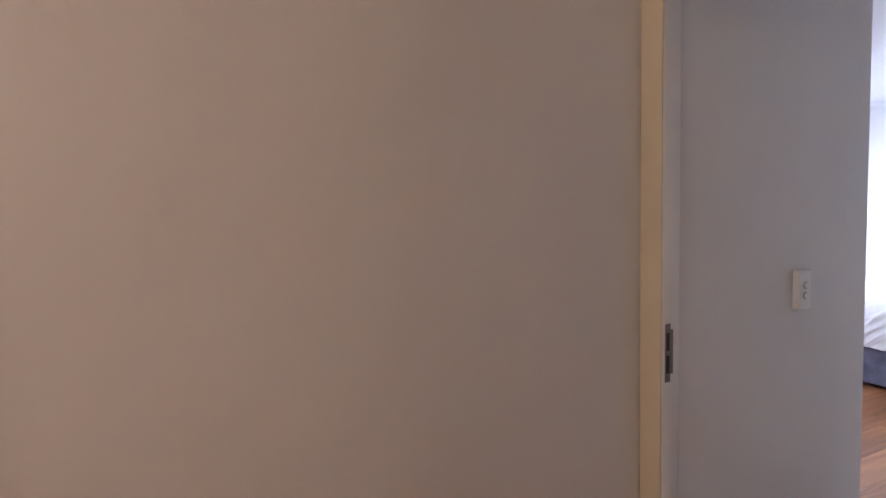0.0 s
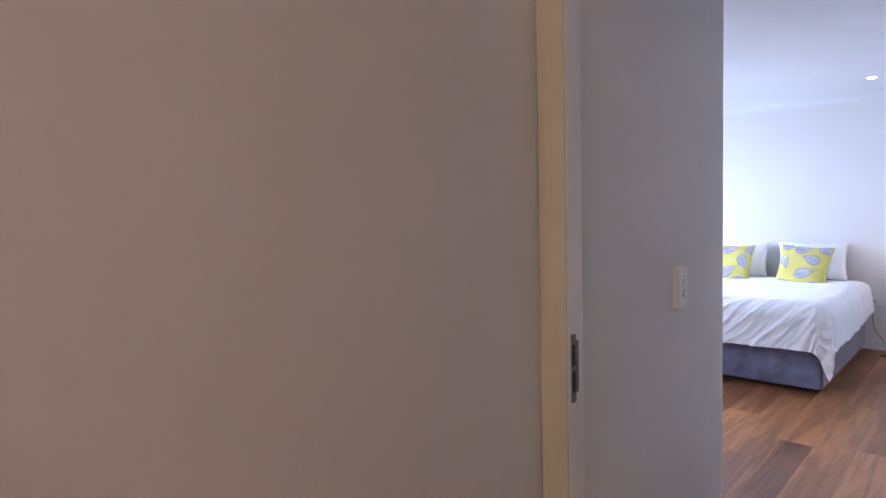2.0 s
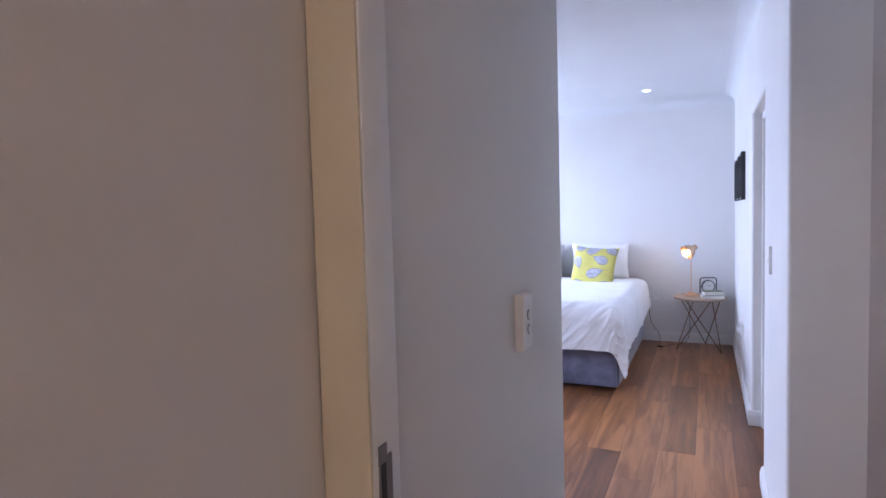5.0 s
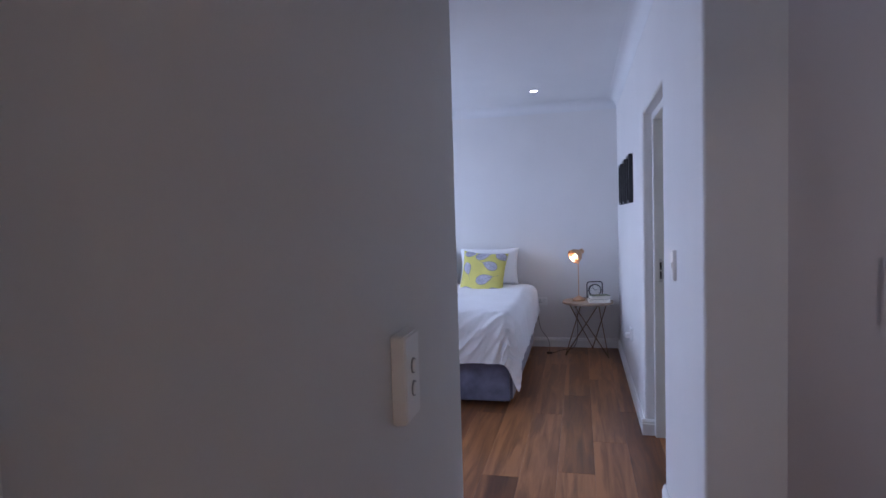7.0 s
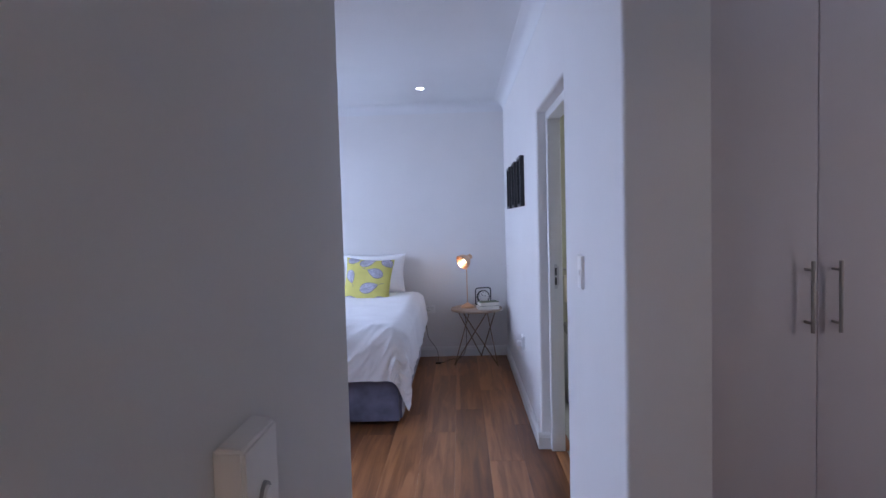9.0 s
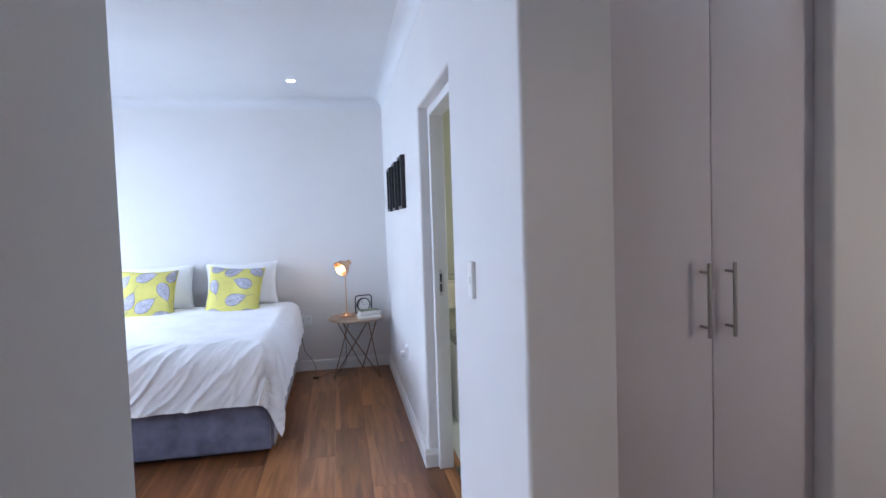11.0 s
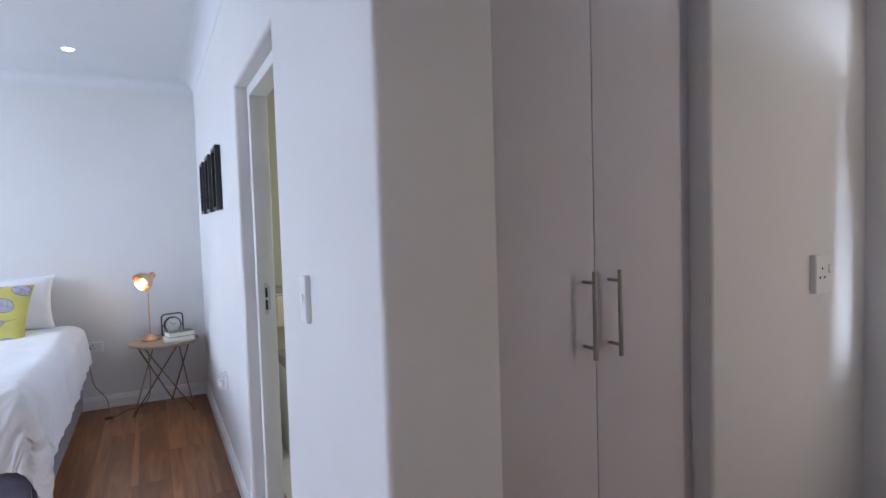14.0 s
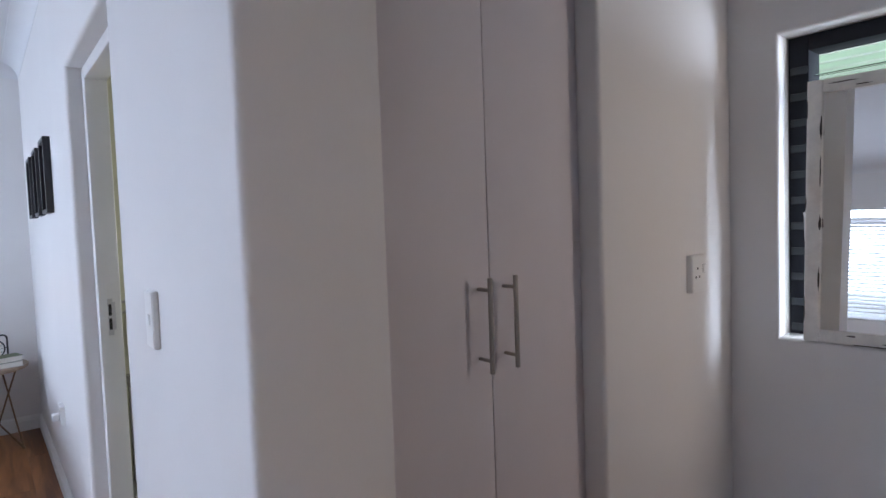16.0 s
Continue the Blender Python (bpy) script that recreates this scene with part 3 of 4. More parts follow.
mirror_part("frame_bottom", -MW + MF + 0.0005, -MF - 0.0005, -MT, -0.001, 0, MF * 0.9, CHIPPED, 0.004)
mirror_part("glass", -MW + MF - 0.004, -MF + 0.004, -MT + 0.003, -0.012, MF * 0.8, MH - MF + 0.004, MIRROR, 0)
def chip(cx, cz, w, h, seed):
    """A flake of missing paint with a ragged outline."""
    rng = random.Random(seed)
    bm = bmesh.new()
    n = 14
    ring = []
    for k in range(n):
        a = 2 * math.pi * k / n
        r = rng.uniform(0.55, 1.0)
        ring.append(bm.verts.new((cx + w * r * math.cos(a), 0.0008, cz + h * r * math.sin(a))))
    lower = [bm.verts.new((v.co.x, -0.002, v.co.z)) for v in ring]
    bm.faces.new(ring)
    for k in range(n):
        bm.faces.new((ring[k], ring[(k + 1) % n], lower[(k + 1) % n], lower[k]))
    ob = finish(bm, "paint_chip", BAREWOOD)
    ob.parent = mirror
rng = random.Random(4)
for cx, cz, w, h in ((-0.041, 0.69, 0.004, 0.045), (-0.041, 0.55, 0.0022, 0.06), (-0.0425, 0.385, 0.005, 0.03), (-0.041, 0.20, 0.003, 0.05), (-0.002, 0.76, 0.002, 0.035), (-0.002, 0.45, 0.0022, 0.03), (-0.002, 0.10, 0.0025, 0.05),
                     (-0.10, 0.832, 0.05, 0.0022), (-0.15, 0.815, 0.03, 0.002), (-0.19, 0.002, 0.06, 0.0025), (-0.13, 0.028, 0.02, 0.003), (-0.23, 0.012, 0.03, 0.003), (-0.34, 0.834, 0.05, 0.003), (-0.30, 0.02, 0.02, 0.003)):
    chip(cx, cz, w, h, rng.random())
mirror.rotation_euler = (radians(4.0), 0, radians(3.35))

# outside the louvres
eaves = tagged(empty("eaves", (3.1, -2.5, 2.30)), "pale green translucent roof sheets over the outside wall", kind="structure")
for k in range(17):
    y0 = -5.60 + k * 0.22
    box("board", 1.0, 5.2, y0, y0 + 0.216, 2.298, 2.301, EAVES, 0, 1, eaves)
    box("batten", 1.0, 5.2, y0 + 0.212, y0 + 0.224, 2.286, 2.2975, JOINERY, 0.001, 1, eaves)
tagged(box("ground", -30, 40, -40, 40, -0.60, -0.25, GARDEN, 0), "garden ground", kind="structure")


# ---- bedroom windows and blind ----
def bedroom_window(name, hole, blind):
    x0, x1, z0, z1 = hole
    root = empty(name, ((x0 + x1) / 2, YW + 0.08, z0))
    tagged(root, "white framed bedroom window", "window", kind="structure")
    f = 0.05
    box("frame_side", x0 + 0.001, x0 + f, YW + 0.05, YW + 0.11, z0 + 0.001, z1 - 0.001, JOINERY, 0.004, 2, root)
    box("frame_side", x1 - f, x1 - 0.001, YW + 0.05, YW + 0.11, z0 + 0.001, z1 - 0.001, JOINERY, 0.004, 2, root)
    box("frame_top", x0 + f, x1 - f, YW + 0.05, YW + 0.11, z1 - f, z1 - 0.001, JOINERY, 0.004, 2, root)
    box("frame_bottom", x0 + f, x1 - f, YW + 0.05, YW + 0.11, z0 + 0.001, z0 + f, JOINERY, 0.004, 2, root)
    box("mullion", (x0 + x1) / 2 - 0.02, (x0 + x1) / 2 + 0.02, YW + 0.052, YW + 0.108, z0 + f, z1 - f, JOINERY, 0.004, 2, root)
    g = box("pane", x0 + f, x1 - f, YW + 0.078, YW + 0.082, z0 + f, z1 - f, GLASS, 0, 1, root)
    g.visible_shadow = False
    if blind:
        b = empty("venetian_blind", ((x0 + x1) / 2, YW + 0.02, z1))
        tagged(b, "white venetian blind, lowered with open slats", "blind")
        box("head_rail", x0 + 0.01, x1 - 0.01, YW - 0.002, YW + 0.045, z1 - 0.045, z1 - 0.002, BLIND, 0.003, 2, b)
        n = int((z1 - z0 - 0.07) / 0.042)
        first = None
        for k in range(n):
            s = box("slat", -(x1 - x0) / 2 + 0.012, (x1 - x0) / 2 - 0.012, -0.020, 0.020, -0.0012, 0.0012, BLIND, 0, 1) if first is None else new("slat", first.data)
            first = first or s
            s.parent = b
            s.location = (0, 0, -0.07 - k * 0.042)
            s.rotation_euler = (radians(52), 0, 0)
        box("bottom_rail", x0 + 0.012, x1 - 0.012, YW - 0.002, YW + 0.04, z0 + 0.002, z0 + 0.02, BLIND, 0.003, 2, b)


bedroom_window("window_2", WIN_A, True)
bedroom_window("window_3", WIN_B, False)


# ---- bed ----
BX0, BX1, BY0, BY1 = 5.845, 7.895, 1.175, 3.10
bed = empty("bed", ((BX0 + BX1) / 2, (BY0 + BY1) / 2, 0))
tagged(bed, "double bed on grey-blue velvet split base", "bed")
YM = 2.145


def soft_box(name, x0, x1, y0, y1, z0, z1, mat, r, parent, amp=0.004, cuts=10):
    bm = bmesh.new()
    bmesh.ops.create_cube(bm, size=1)
    for v in bm.verts:
        v.co = Vector(((x0 + x1) / 2 + v.co.x * (x1 - x0), (y0 + y1) / 2 + v.co.y * (y1 - y0), (z0 + z1) / 2 + v.co.z * (z1 - z0)))
    bmesh.ops.bevel(bm, geom=bm.edges[:], offset=r, segments=4, affect="EDGES")
    bmesh.ops.subdivide_edges(bm, edges=[e for e in bm.edges if e.calc_length() > 0.15], cuts=cuts, use_grid_fill=True)
    for v in bm.verts:
        v.co += Vector((noise.noise(v.co * 3), noise.noise(v.co * 3 + Vector((9, 0, 0))), noise.noise(v.co * 3 + Vector((0, 9, 0))))) * amp
    return under(finish(bm, name, mat, smooth=True, angle=60), parent)


soft_box("base", BX0, BX1, BY0, YM - 0.004, 0.032, 0.375, VELVET, 0.02, bed)
soft_box("base", BX0, BX1, YM + 0.004, BY1, 0.032, 0.375, VELVET, 0.02, bed)
for x in (BX0 + 0.12, BX1 - 0.12):
    for y in (BY0 + 0.10, YM - 0.1, YM + 0.1, BY1 - 0.10):
        lathe("foot", [(0.0, 0.0), (0.022, 0.0), (0.026, 0.045), (0.0, 0.045)], BLACK, pose(x, y, 0), bed, 12)
soft_box("mattress", BX0 + 0.01, BX1, BY0 + 0.01, BY1 - 0.01, 0.37, 0.66, LINEN, 0.06, bed, 0.004, 6)

DTOP = 0.715


def duvet_point(u, v):
    """u runs from the head to past the foot, v from past one side to past the other."""
    L = BX1 - BX0 - 0.15
    side_drop, foot_drop = 0.36, 0.37
    W = BY1 - BY0
    R = 0.13
    a = u * (L + foot_drop)                      # along the cloth from the head
    b = -side_drop + v * (W + 2 * side_drop)     # across the cloth
    ax, by = L - R + 0.06, R - 0.055
    dx = max(0.0, a - ax)
    near_side = b < W / 2
    dy = max(0.0, by - b) if near_side else max(0.0, b - (W - by))
    d = math.hypot(dx, dy)
    q = R * math.pi / 2
    if d < q:
        out, drop = R * math.sin(d / R), R * (1 - math.cos(d / R))
    else:
        out, drop = R + (d - q) * 0.12, R + (d - q) * 0.985
    cx, cy = (dx / d, dy / d) if d > 1e-6 else (0.0, 0.0)
    sg = -1 if near_side else 1
    x = BX1 - 0.15 - min(a, ax) - out * cx
    y = BY0 + (max(b, by) if near_side else min(b, W - by)) + sg * out * cy
    z = DTOP - drop
    hang = min(1.0, drop / 0.16)
    foot, side = hang * cx, hang * cy
    # slanting creases over the foot, gathers at the corner and sides, slow swells on top
    w = b - 1.05 * a + 0.10 * noise.noise(Vector((a * 2.2, b * 2.2, 0.4)))
    k = noise.noise(Vector((w * 7.5, (a + b) * 1.5, 3.1)))
    k2 = noise.noise(Vector((w * 19, (a + b) * 2.6, 7.7)))
    k3 = noise.noise(Vector((a * 30, b * 30, 1.7)))
    ridge = max(0.0, 1 - abs(k) * 3.0) ** 1.6
    ridge2 = max(0.0, 1 - abs(k2) * 3.2) ** 1.5
    ease = min(1.0, max(0.0, (a - L + 0.24) / 0.34))
    puff = noise.noise(Vector((a * 2.1, b * 2.1, 1.3)))
    rel = ease * (0.019 * ridge + 0.011 * ridge2 + 0.004 * k) + 0.0012 * k3
    turn = math.atan2(dy, dx) if d > 1e-6 else 0.0
    gather = 0.014 * math.sin(turn * 9) * (2 * turn / math.pi) * (1 - 2 * turn / math.pi) * 4 * hang
    swell = 0.016 * puff + 0.010 * noise.noise(Vector((a * 5, b * 5, 8.3)))
    z += (swell + rel) * (1 - hang)
    x -= (rel + 0.7 * swell + gather) * foot
    y += sg * side * (rel * 0.3 + gather + 0.014 * noise.noise(Vector((a * 7.0, 2.2, b * 1.5))) + 0.007 * noise.noise(Vector((a * 17, 5.2, b))))
    # uneven hem
    z += hang * 0.016 * noise.noise(Vector((a * 3.1, b * 3.1, 4.4))) + side * max(0.0, 1 - a / 1.1) * 0.07
    hang_s = side
    # a corner of the cloth hangs in a point
    z -= hang * 0.055 * math.exp(-((turn - 0.72) / 0.22) ** 2)
    # puffed rim beside the pillows
    z += 0.022 * math.exp(-((a - 0.25) / 0.25) ** 2) * (1 - hang_s)
    return Vector((x, y, z))


grid_mesh("duvet", 230, 250, duvet_point, LINEN, bed, 0.012)


# ---- pillows and cushions ----
def cushion_height(u, v, fat):
    e = max(0.0, (1 - abs(u) ** 2.6)) * max(0.0, (1 - abs(v) ** 2.6))
    return fat * e ** 0.42


def cushion_mesh(name, w, h, fat, mat, seed, n=26):
    rng = Vector((seed * 3.7, seed * 1.3, 0))
    bm = bmesh.new()
    def outline(u, v):
        pin = 1 - 0.085 * (1 - u * u) * abs(v) ** 3 * (1 if abs(v) > 0 else 0)
        pin2 = 1 - 0.085 * (1 - v * v) * abs(u) ** 3
        return u * w / 2 * pin2, v * h / 2 * pin
    sides = []
    for s in (1, -1):
        g = []
        for i in range(n + 1):
            row = []
            for j in range(n + 1):
                u, v = -1 + 2 * i / n, -1 + 2 * j / n
                x, z = outline(u, v)
                d = cushion_height(u, v, fat)
                wob = noise.noise(Vector((x * 9, z * 9, s * 2.0)) + rng) * 0.008 * min(1, d / fat * 2)
                row.append(bm.verts.new((x, -s * (d + wob) + noise.noise(Vector((x * 4, z * 4, 0)) + rng) * 0.008, z)))
            g.append(row)
        sides.append(g)
        for i in range(n):
            for j in range(n):
                bm.faces.new((g[i][j], g[i + 1][j], g[i + 1][j + 1], g[i][j + 1]))
    bmesh.ops.remove_doubles(bm, verts=bm.verts, dist=0.0004)
    return finish(bm, name, mat, smooth=True, angle=80)


def leaf_print(root, w, h, fat, seed, cu, cv, size, turn, wide=0.6):
    """A printed leaf with veins that follows the cushion's front."""
    rng = Vector((seed * 3.7, seed * 1.3, 0))
    ca, sa = math.cos(turn), math.sin(turn)

    def on(px, pz, lift):
        x, z = cu + px * ca - pz * sa, cv + px * sa + pz * ca
        x, z = max(-w / 2 * 0.985, min(w / 2 * 0.985, x)), max(-h / 2 * 0.985, min(h / 2 * 0.985, z))
        u, v = x / (w / 2), z / (h / 2)
        k2 = 1 - 0.085 * (1 - v * v) * abs(u) ** 3
        k1 = 1 - 0.085 * (1 - u * u) * abs(v) ** 3
        X, Z = x * k2, z * k1
        d = cushion_height(u, v, fat)
        wob = noise.noise(Vector((X * 9, Z * 9, 2.0)) + rng) * 0.008 * min(1, d / fat * 2)
        return Vector((X, -(d + wob) + noise.noise(Vector((X * 4, Z * 4, 0)) + rng) * 0.008 - lift, Z))

    def half(t):
        return wide * size * 0.5 * math.sin(math.pi * t ** 0.8) ** 0.8 * (1 - 0.25 * t) if 0 < t < 1 else 0.0

    def sheet(name, fn, nu, nv, mat, lift):
        bm = bmesh.new()
        vs = [[bm.verts.new(on(*fn(i / nu, j / nv * 2 - 1), lift)) for j in range(nv + 1)] for i in range(nu + 1)]
        for i in range(nu):
            for j in range(nv):
                bm.faces.new((vs[i][j], vs[i + 1][j], vs[i + 1][j + 1], vs[i][j + 1]))
        bmesh.ops.remove_doubles(bm, verts=bm.verts, dist=0.0001)
        ob = finish(bm, name, mat, smooth=True, angle=180)
        ob.parent = root
    sheet("leaf_edge", lambda t, s: (t * size - size / 2, s * (half(t) * 1.06 + 0.0012)), 18, 8, LEAFDARK, 0.0016)
    sheet("leaf_print", lambda t, s: (t * size * 0.975 - size * 0.4875, s * half(t) * 0.95), 18, 8, LEAFGREY, 0.0026)
    sheet("leaf_vein", lambda t, s: (t * size * 1.35 - size * 0.5, s * 0.0014), 22, 1, LEAFDARK, 0.0036)
    for k in (0.22, 0.40, 0.58, 0.74):
        for sg in (1, -1):
            sheet("leaf_vein", lambda t, s, k=k, sg=sg: ((k - 0.5) * size + t * size * 0.12 + s * 0.0008, sg * t * half(min(0.98, k + 0.10)) * 0.85), 6, 1, LEAFDARK, 0.0036)


def pillow(y, x, z, w, h, fat, lean, turn, seed):
    ob = cushion_mesh("pillow", w, h, fat, LINEN, seed)
    tagged(ob, "white cotton pillow leaning on the wall", "pillow", "pillows on the bed")
    ob.matrix_world = pose(x, y, z, lean, 0, turn - 90)
    return ob


# front of a cushion looks along local -y; turned by -90 it looks towards the foot
for k, y in enumerate((1.635, 2.385)):
    pillow(y, 7.765, 0.918, 0.665, 0.415, 0.08, -15, 0, 3 + k)

# leaf prints: place across and up as shares of the half width, length, turn
LEAVES_A = ((-0.64, 0.84, 0.12, 0.1), (-0.05, 0.77, 0.15, 0.4), (0.80, 0.78, 0.14, -0.4), (0.32, 0.32, 0.155, 2.8), (-0.68, 0.14, 0.135, -1.2), (0.14, -0.28, 0.165, 0.35), (-0.56, -0.82, 0.15, 0.05), (0.64, -0.76, 0.14, 0.35))
LEAVES_B = ((0.0, 0.68, 0.16, 0.4), (0.86, 0.72, 0.13, 1.2), (0.63, 0.12, 0.16, -1.15), (0.05, -0.36, 0.17, 0.7), (-0.48, -0.20, 0.15, 1.2), (0.60, -0.73, 0.14, 0.35), (-0.86, -0.82, 0.12, 0.6), (-0.76, 0.50, 0.14, 0.9))


def cushion(y, x, z, lean, turn, lean_side, seed, leaves):
    root = empty("cushion")
    w, h = 0.485, 0.51
    ob = cushion_mesh("cover", w, h, 0.075, YELLOW, seed)
    ob.parent = root
    for cu, cv, size, a in leaves:
        leaf_print(root, w, h, 0.075, seed, cu * w / 2, cv * h / 2, size * 1.12, a, 0.62)
    tagged(root, "yellow cotton cushion with grey leaf print", "cushion", "cushions on the bed")
    root.matrix_world = pose(x, y, z, 0, 0, turn - 90) @ pose(0, 0, 0, lean, lean_side, 0)


cushion(1.648, 7.42, 0.862, -25, -4, 4, 11, LEAVES_A)
cushion(2.370, 7.42, 0.866, -25, 3, 2, 12, LEAVES_B)


# ---- bedside table and the things on it ----
TX, TY, TZ = 7.63, 0.582, 0.560
table = empty("side_table", (TX, TY, 0))
tagged(table, "round timber side table on crossed brass wire legs", "table")
lathe("top", [(0.0, TZ - 0.024), (0.256, TZ - 0.024), (0.261, TZ - 0.020), (0.261, TZ - 0.004), (0.257, TZ), (0.0, TZ)], TABLEWOOD, pose(TX, TY, 0), table, 64)
tube("rim", [(TX + 0.20 * math.cos(a), TY + 0.20 * math.sin(a), TZ - 0.029) for a in [2 * math.pi * k / 40 for k in range(40)]], 0.005, BRASS, table, 8, True)
for k in range(3):
    a = math.radians(113 + 118 * k)
    foot = (TX + 0.25 * math.cos(a), TY + 0.25 * math.sin(a), 0.006)
    for s in (-1, 1):
        b = a + s * math.radians(96)
        tube("leg", [foot, (TX + 0.195 * math.cos(b), TY + 0.195 * math.sin(b), TZ - 0.028)], 0.0055, BRASS, table, 10)
    lathe("foot_cap", [(0.0, 0.0), (0.009, 0.0), (0.010, 0.006), (0.007, 0.012), (0.0, 0.012)], BRASS, pose(foot[0], foot[1], 0), table, 12)

lamp = empty("table_lamp", (7.65, 0.672, TZ))
tagged(lamp, "copper desk lamp, switched on, on the side table", "lamp")
LX, LY = 7.65, 0.672
lathe("base", [(0.0, TZ), (0.068, TZ), (0.070, TZ + 0.004), (0.068, TZ + 0.014), (0.052, TZ + 0.026), (0.026, TZ + 0.040), (0.012, TZ + 0.050), (0.0, TZ + 0.052)], COPPER, pose(LX, LY, 0), lamp, 40)
tube("stem", [(LX, LY, TZ + 0.048), (LX, LY, 0.985)], 0.005, COPPER, lamp, 14)
SH = look((7.665, 0.660, 1.060), (7.56, 0.80, 0.965))
lathe("shade", [(0.0, 0.052), (0.020, 0.052), (0.026, 0.046), (0.028, 0.010), (0.045, -0.004), (0.068, -0.032), (0.078, -0.066), (0.080, -0.084), (0.0775, -0.084), (0.074, -0.066), (0.064, -0.034), (0.042, -0.008), (0.024, 0.004), (0.0, 0.006)], COPPER, SH, lamp, 40)
lathe("bulb", [(0.0, -0.010), (0.013, -0.012), (0.014, -0.024), (0.020, -0.034), (0.018, -0.046), (0.0, -0.054)], LAMPGLOW, SH, lamp, 24)
tube("knuckle", [(LX, LY - 0.018, 0.985), (LX, LY + 0.018, 0.985)], 0.009, COPPER, lamp, 14)

clock = empty("alarm_clock", (7.72, 0.505, TZ))
tagged(clock, "small black wire-framed alarm clock on the side table", "clock")
CLK = pose(7.725, 0.508, TZ, 0, 0, -72)
bpy.context.view_layer.update()
def on_clock(ob):
    ob.matrix_world = CLK
    bpy.context.view_layer.update()
    m = ob.matrix_world.copy()
    ob.parent = clock
    ob.matrix_parent_inverse = Matrix.Translation(-clock.location)
    return ob
hw, hh = 0.083, 0.188
rim = []
for cx, cz, a0 in ((hw - 0.028, hh - 0.028, 0), (-hw + 0.028, hh - 0.028, 90), (-hw + 0.028, 0.034, 180), (hw - 0.028, 0.034, 270)):
    rim += [(cx + 0.028 * math.cos(math.radians(a0 + d)), 0, cz + 0.028 * math.sin(math.radians(a0 + d))) for d in range(0, 91, 15)]
on_clock(tube("stand", rim, 0.0058, BLACK, None, 12, True))
face = pose(0, 0, 0.097, 90)
on_clock(lathe("case", [(0.0, -0.022), (0.058, -0.022), (0.066, -0.014), (0.068, 0.010), (0.066, 0.016), (0.060, 0.016), (0.058, 0.010), (0.0, 0.010)], BLACK, face, None, 40))
on_clock(lathe("dial", [(0.0, 0.0105), (0.0575, 0.0105), (0.0575, 0.012), (0.0, 0.012)], DIAL, face, None, 40))
for sx in (-1, 1):
    on_clock(tube("pivot", [(sx * 0.066, 0, 0.097), (sx * hw, 0, 0.097)], 0.004, BLACK, None, 8))
for k in range(12):
    a = math.radians(30 * k)
    r0, r1 = (0.043, 0.054)
    on_clock(tube("hour_mark", [(r0 * math.sin(a), -0.0130, 0.097 + r0 * math.cos(a)), (r1 * math.sin(a), -0.0130, 0.097 + r1 * math.cos(a))], 0.0016, BLACK, None, 4))
for a, r in ((math.radians(62), 0.030), (math.radians(-40), 0.044)):
    on_clock(tube("clock_pointer", [(0, -0.0138, 0.097), (r * math.sin(a), -0.0138, 0.097 + r * math.cos(a))], 0.0018, BLACK, None, 4))


def book(label, x, y, z, w, d, th, turn, cover):
    """A closed hardback lying flat."""
    root = empty("book")
    def part(name, x0, x1, y0, y1, z0, z1, mat, bev):
        ob = box(name, x0, x1, y0, y1, z0, z1, mat, bev, 1)
        ob.parent = root
    part("board", -w / 2, w / 2, -d / 2, d / 2, 0, 0.0025, cover, 0.0008)
    part("board", -w / 2, w / 2, -d / 2, d / 2, th - 0.0025, th, cover, 0.0008)
    part("spine", w / 2 - 0.003, w / 2 + 0.001, -d / 2, d / 2, 0.0005, th - 0.0005, cover, 0.001)
    part("pages", -w / 2 + 0.004, w / 2 - 0.0035, -d / 2 + 0.004, d / 2 - 0.004, 0.0026, th - 0.0026, PAPER, 0.001)
    root.matrix_world = pose(x, y, z, 0, 0, turn)
    tagged(root, label, "book", "books on the side table")
    return root


book("off-white hardback book lying on the side table", 7.545, 0.470, TZ, 0.14, 0.215, 0.032, 6, CREAMCLOTH)
book("grey-green hardback book on top of another", 7.552, 0.466, TZ + 0.0322, 0.13, 0.195, 0.038, 15, GREENCLOTH)

c = tube("cable", smooth_curve([(7.872, 1.118, 0.505), (7.84, 1.115, 0.40), (7.84, 1.09, 0.22), (7.78, 1.01, 0.12), (7.68, 0.985, 0.05), (7.60, 0.985, 0.008), (7.62, 0.93, 0.007), (7.74, 0.86, 0.006), (7.80, 0.76, 0.006), (7.79, 0.70, 0.10), (7.78, 0.69, 0.30), (7.80, 0.70, 0.50), (7.74, 0.69, TZ + 0.006), (7.70, 0.68, TZ + 0.006)], 8), 0.003, CORD)
tagged(c, "thin brown lamp cord trailing from the socket", "cable")
s = box("cord_switch", 7.57, 7.60, 0.955, 1.01, 0.0, 0.018, CORD, 0.005, 2)
tagged(s, "brown inline cord switch lying on the floor", "switch")


# ---- framed pictures ----
def picture(x, z, label):
    w, h, d, f = 0.24, 0.37, 0.032, 0.020
    root = empty("picture_frame", (x, YR, z))
    for name, a in (("frame_side", (-w / 2, -w / 2 + f, -h / 2, h / 2)), ("frame_side", (w / 2 - f, w / 2, -h / 2, h / 2)), ("frame_top", (-w / 2 + f, w / 2 - f, h / 2 - f, h / 2)), ("frame_bottom", (-w / 2 + f, w / 2 - f, -h / 2, -h / 2 + f))):
        box(name, x + a[0], x + a[1], YR + 0.001, YR + d, z + a[2], z + a[3], BLACK, 0.002, 1, root)
    box("print", x - w / 2 + f, x + w / 2 - f, YR + 0.002, YR + 0.016, z - h / 2 + f, z + h / 2 - f, BLACKMETAL, 0, 1, root)
    tagged(root, label, "picture", "framed pictures on the wall")


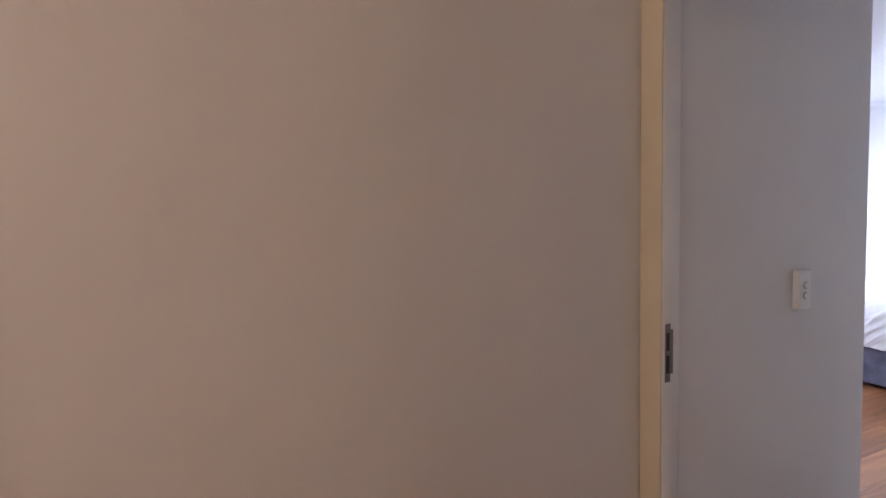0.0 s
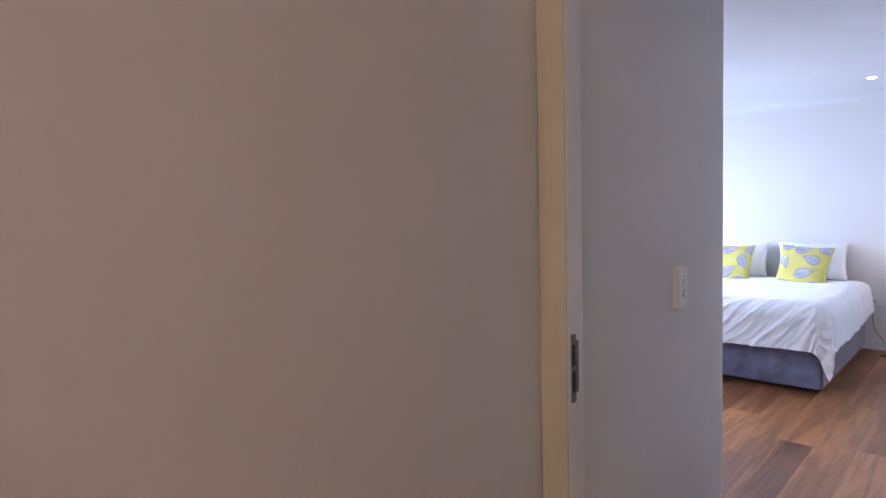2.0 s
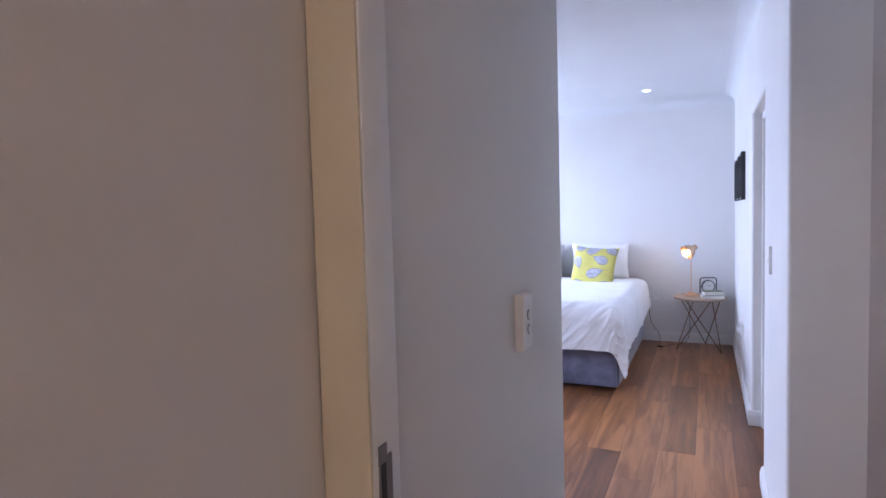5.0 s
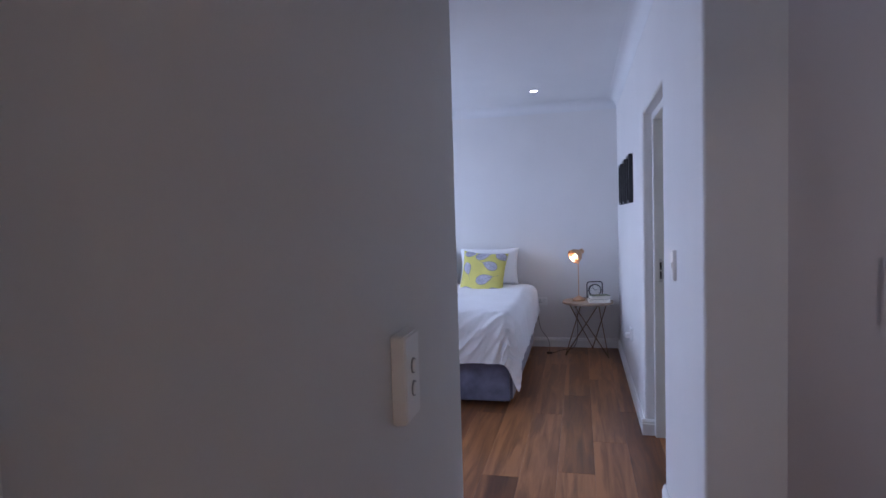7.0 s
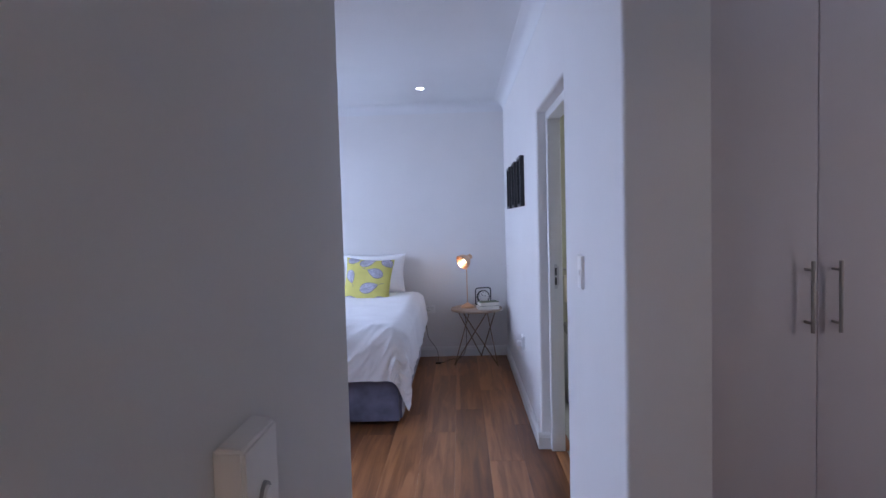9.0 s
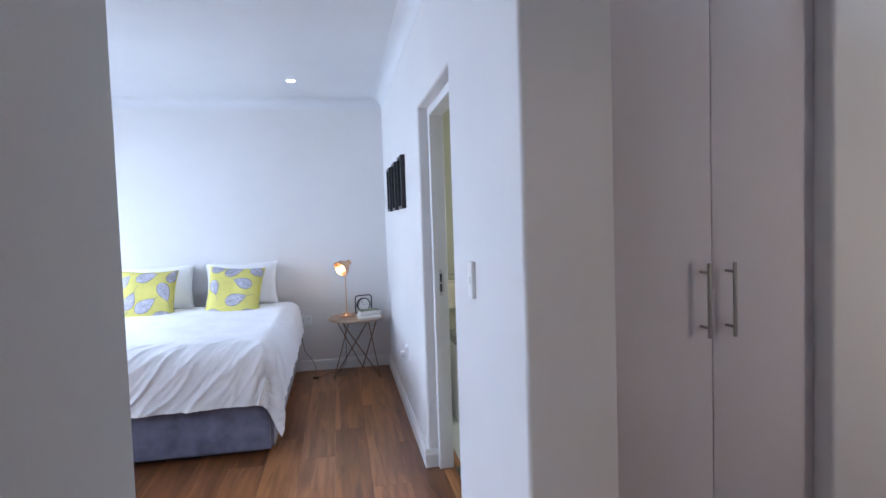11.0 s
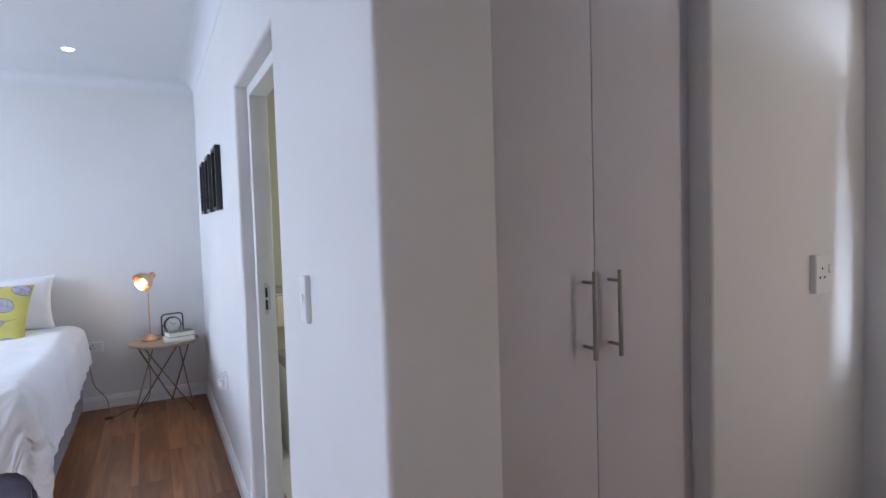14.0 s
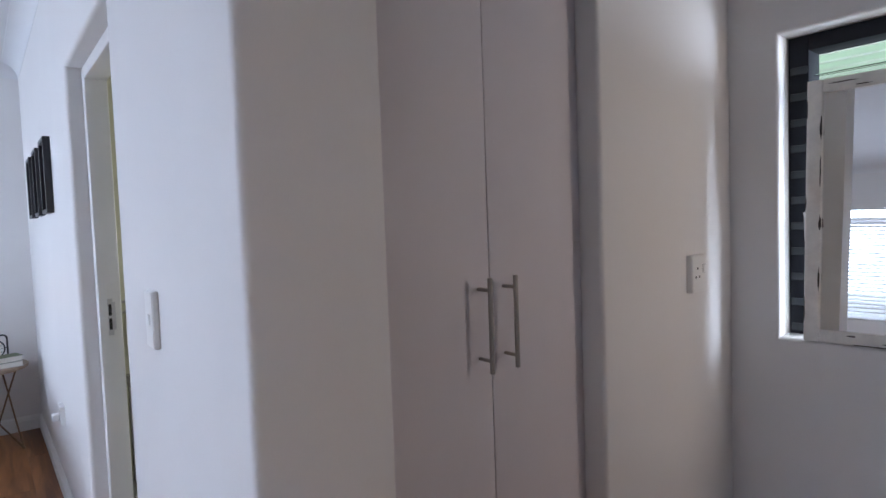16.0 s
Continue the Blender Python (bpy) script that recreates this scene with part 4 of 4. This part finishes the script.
for x in (6.19, 6.65, 7.11):
    picture(x, 1.728, "narrow black framed picture hung on white wall")

# ---- ceiling downlight ----
dl = empty("downlight", (7.155, 1.062, H))
tagged(dl, "small round recessed ceiling downlight, switched on", "lamp")
lathe("trim_ring", [(0.030, H - 0.001), (0.046, H - 0.001), (0.045, H - 0.005), (0.034, H - 0.007), (0.030, H - 0.003)], PLASTIC, pose(7.155, 1.062, 0), dl, 32, False)
lathe("lens", [(0.0, H - 0.0085), (0.029, H - 0.008), (0.0295, H - 0.002), (0.0, H - 0.002)], DOWNGLOW, pose(7.155, 1.062, 0), dl, 32)

# ---- bathroom things ----
rail = empty("towel_ring", (6.40, -0.115, 1.05))
tagged(rail, "chrome double towel rail on the bathroom wall", "towel rail")
for z in (1.045, 0.985):
    tube("bar", [(6.33, 0.03, z), (6.33, -0.50, z)], 0.006, STEEL, rail, 12)
    tube("post", [(6.33, -0.085, z), (6.40, -0.085, z)], 0.007, STEEL, rail, 12)
tw = grid_mesh("towel", 14, 24, lambda u, v: Vector((6.33 + (0.022 if v < 0.5 else -0.022) * min(1, abs(v - 0.5) * 8) + 0.004 * noise.noise(Vector((u * 6, v * 5, 0))), -0.075 - 0.30 * u, 1.0 - abs(v - 0.5) * 0.42)), TOWEL, None, 0.010)
tagged(tw, "cream towel hanging over the rail", "towel")
cnt = empty("bathroom_cabinet", (6.2, -0.3, 0))
tagged(cnt, "white bathroom cabinet with grey mosaic edge", "cabinet")
box("body", 6.10, 6.395, -0.60, -0.075, 0.0, 0.56, JOINERY, 0.004, 2, cnt)
box("top", 6.08, 6.397, -0.61, -0.065, 0.5605, 0.62, MOSAIC, 0.003, 2, cnt)

# ---- floors ----
FOOT = [(-1.87, -0.87), (1.645, -0.87), (1.645, -1.74), (3.767, -1.74), (3.767, -0.9), (4.36, -0.9), (4.36, -2.2), (6.52, -2.2), (6.52, 0.10), (8.036, 0.10), (8.036, 4.15), (2.53, 4.15), (2.53, 1.09), (-1.87, 1.09)]
floor = tagged(prism("floor", FOOT, -0.12, -0.012, FLOORWOOD), "red-brown timber plank floor", kind="structure")
tiles = tagged(box("bathroom_floor", 4.37, 6.52, -2.1, 0.055, -0.0115, 0.003, TILE, 0), "pale tiled bathroom floor", kind="structure")
tagged(box("threshold", 4.540, 5.365, 0.050, 0.10, -0.01, 0.006, STEEL, 0.002), "metal door threshold strip", kind="structure")
PW, PL = 0.209, 1.42


def plank_mesh(length):
    bm = bmesh.new()
    bmesh.ops.create_cube(bm, size=1)
    for v in bm.verts:
        v.co = Vector((v.co.x * (length - 0.0004), v.co.y * (PW - 0.0004), -0.006 + v.co.z * 0.012))
    top = [e for e in bm.edges if all(v.co.z > -0.001 for v in e.verts)]
    bmesh.ops.bevel(bm, geom=top, offset=0.0005, segments=1, affect="EDGES")
    me = bpy.data.meshes.new("plank")
    bmesh.ops.recalc_face_normals(bm, faces=bm.faces)
    bm.to_mesh(me)
    bm.free()
    me.materials.append(FLOORWOOD)
    return me


whole = plank_mesh(PL)
rng = random.Random(9)
row = 0
y = 0.795 + PW / 2 - PW * 12
while y < YW:
    x = -1.8 - rng.random() * PL
    while x < XF:
        x0, x1 = x, x + PL
        cy = y
        if cy > 1.1:
            x0 = max(x0, XW - 0.06)
        x1 = min(x1, XF + 0.05)
        cx = (x0 + x1) / 2
        in_bed = x1 > XW - 0.1 and cy > YR - 0.22
        in_hall = x0 < XW and cy < 1.1
        in_nook = x0 < XC + 0.1 and cy < YR
        if x0 > -1.87 and x1 - x0 > 0.03 and (in_bed or in_hall or in_nook) and not (cy < 0.0 and x1 > XC + 0.2) and not (cy < -0.85 and x0 < 1.6) and not (cy < -1.6) and x1 < XF + 0.12 and not (x1 < XW - 0.1 and cy > 1.1):
            p = new("plank", whole if x1 - x0 > PL - 0.001 else plank_mesh(x1 - x0))
            p.parent = floor
            p.location = (cx, cy, 0)
        x += PL
    y += PW
    row += 1
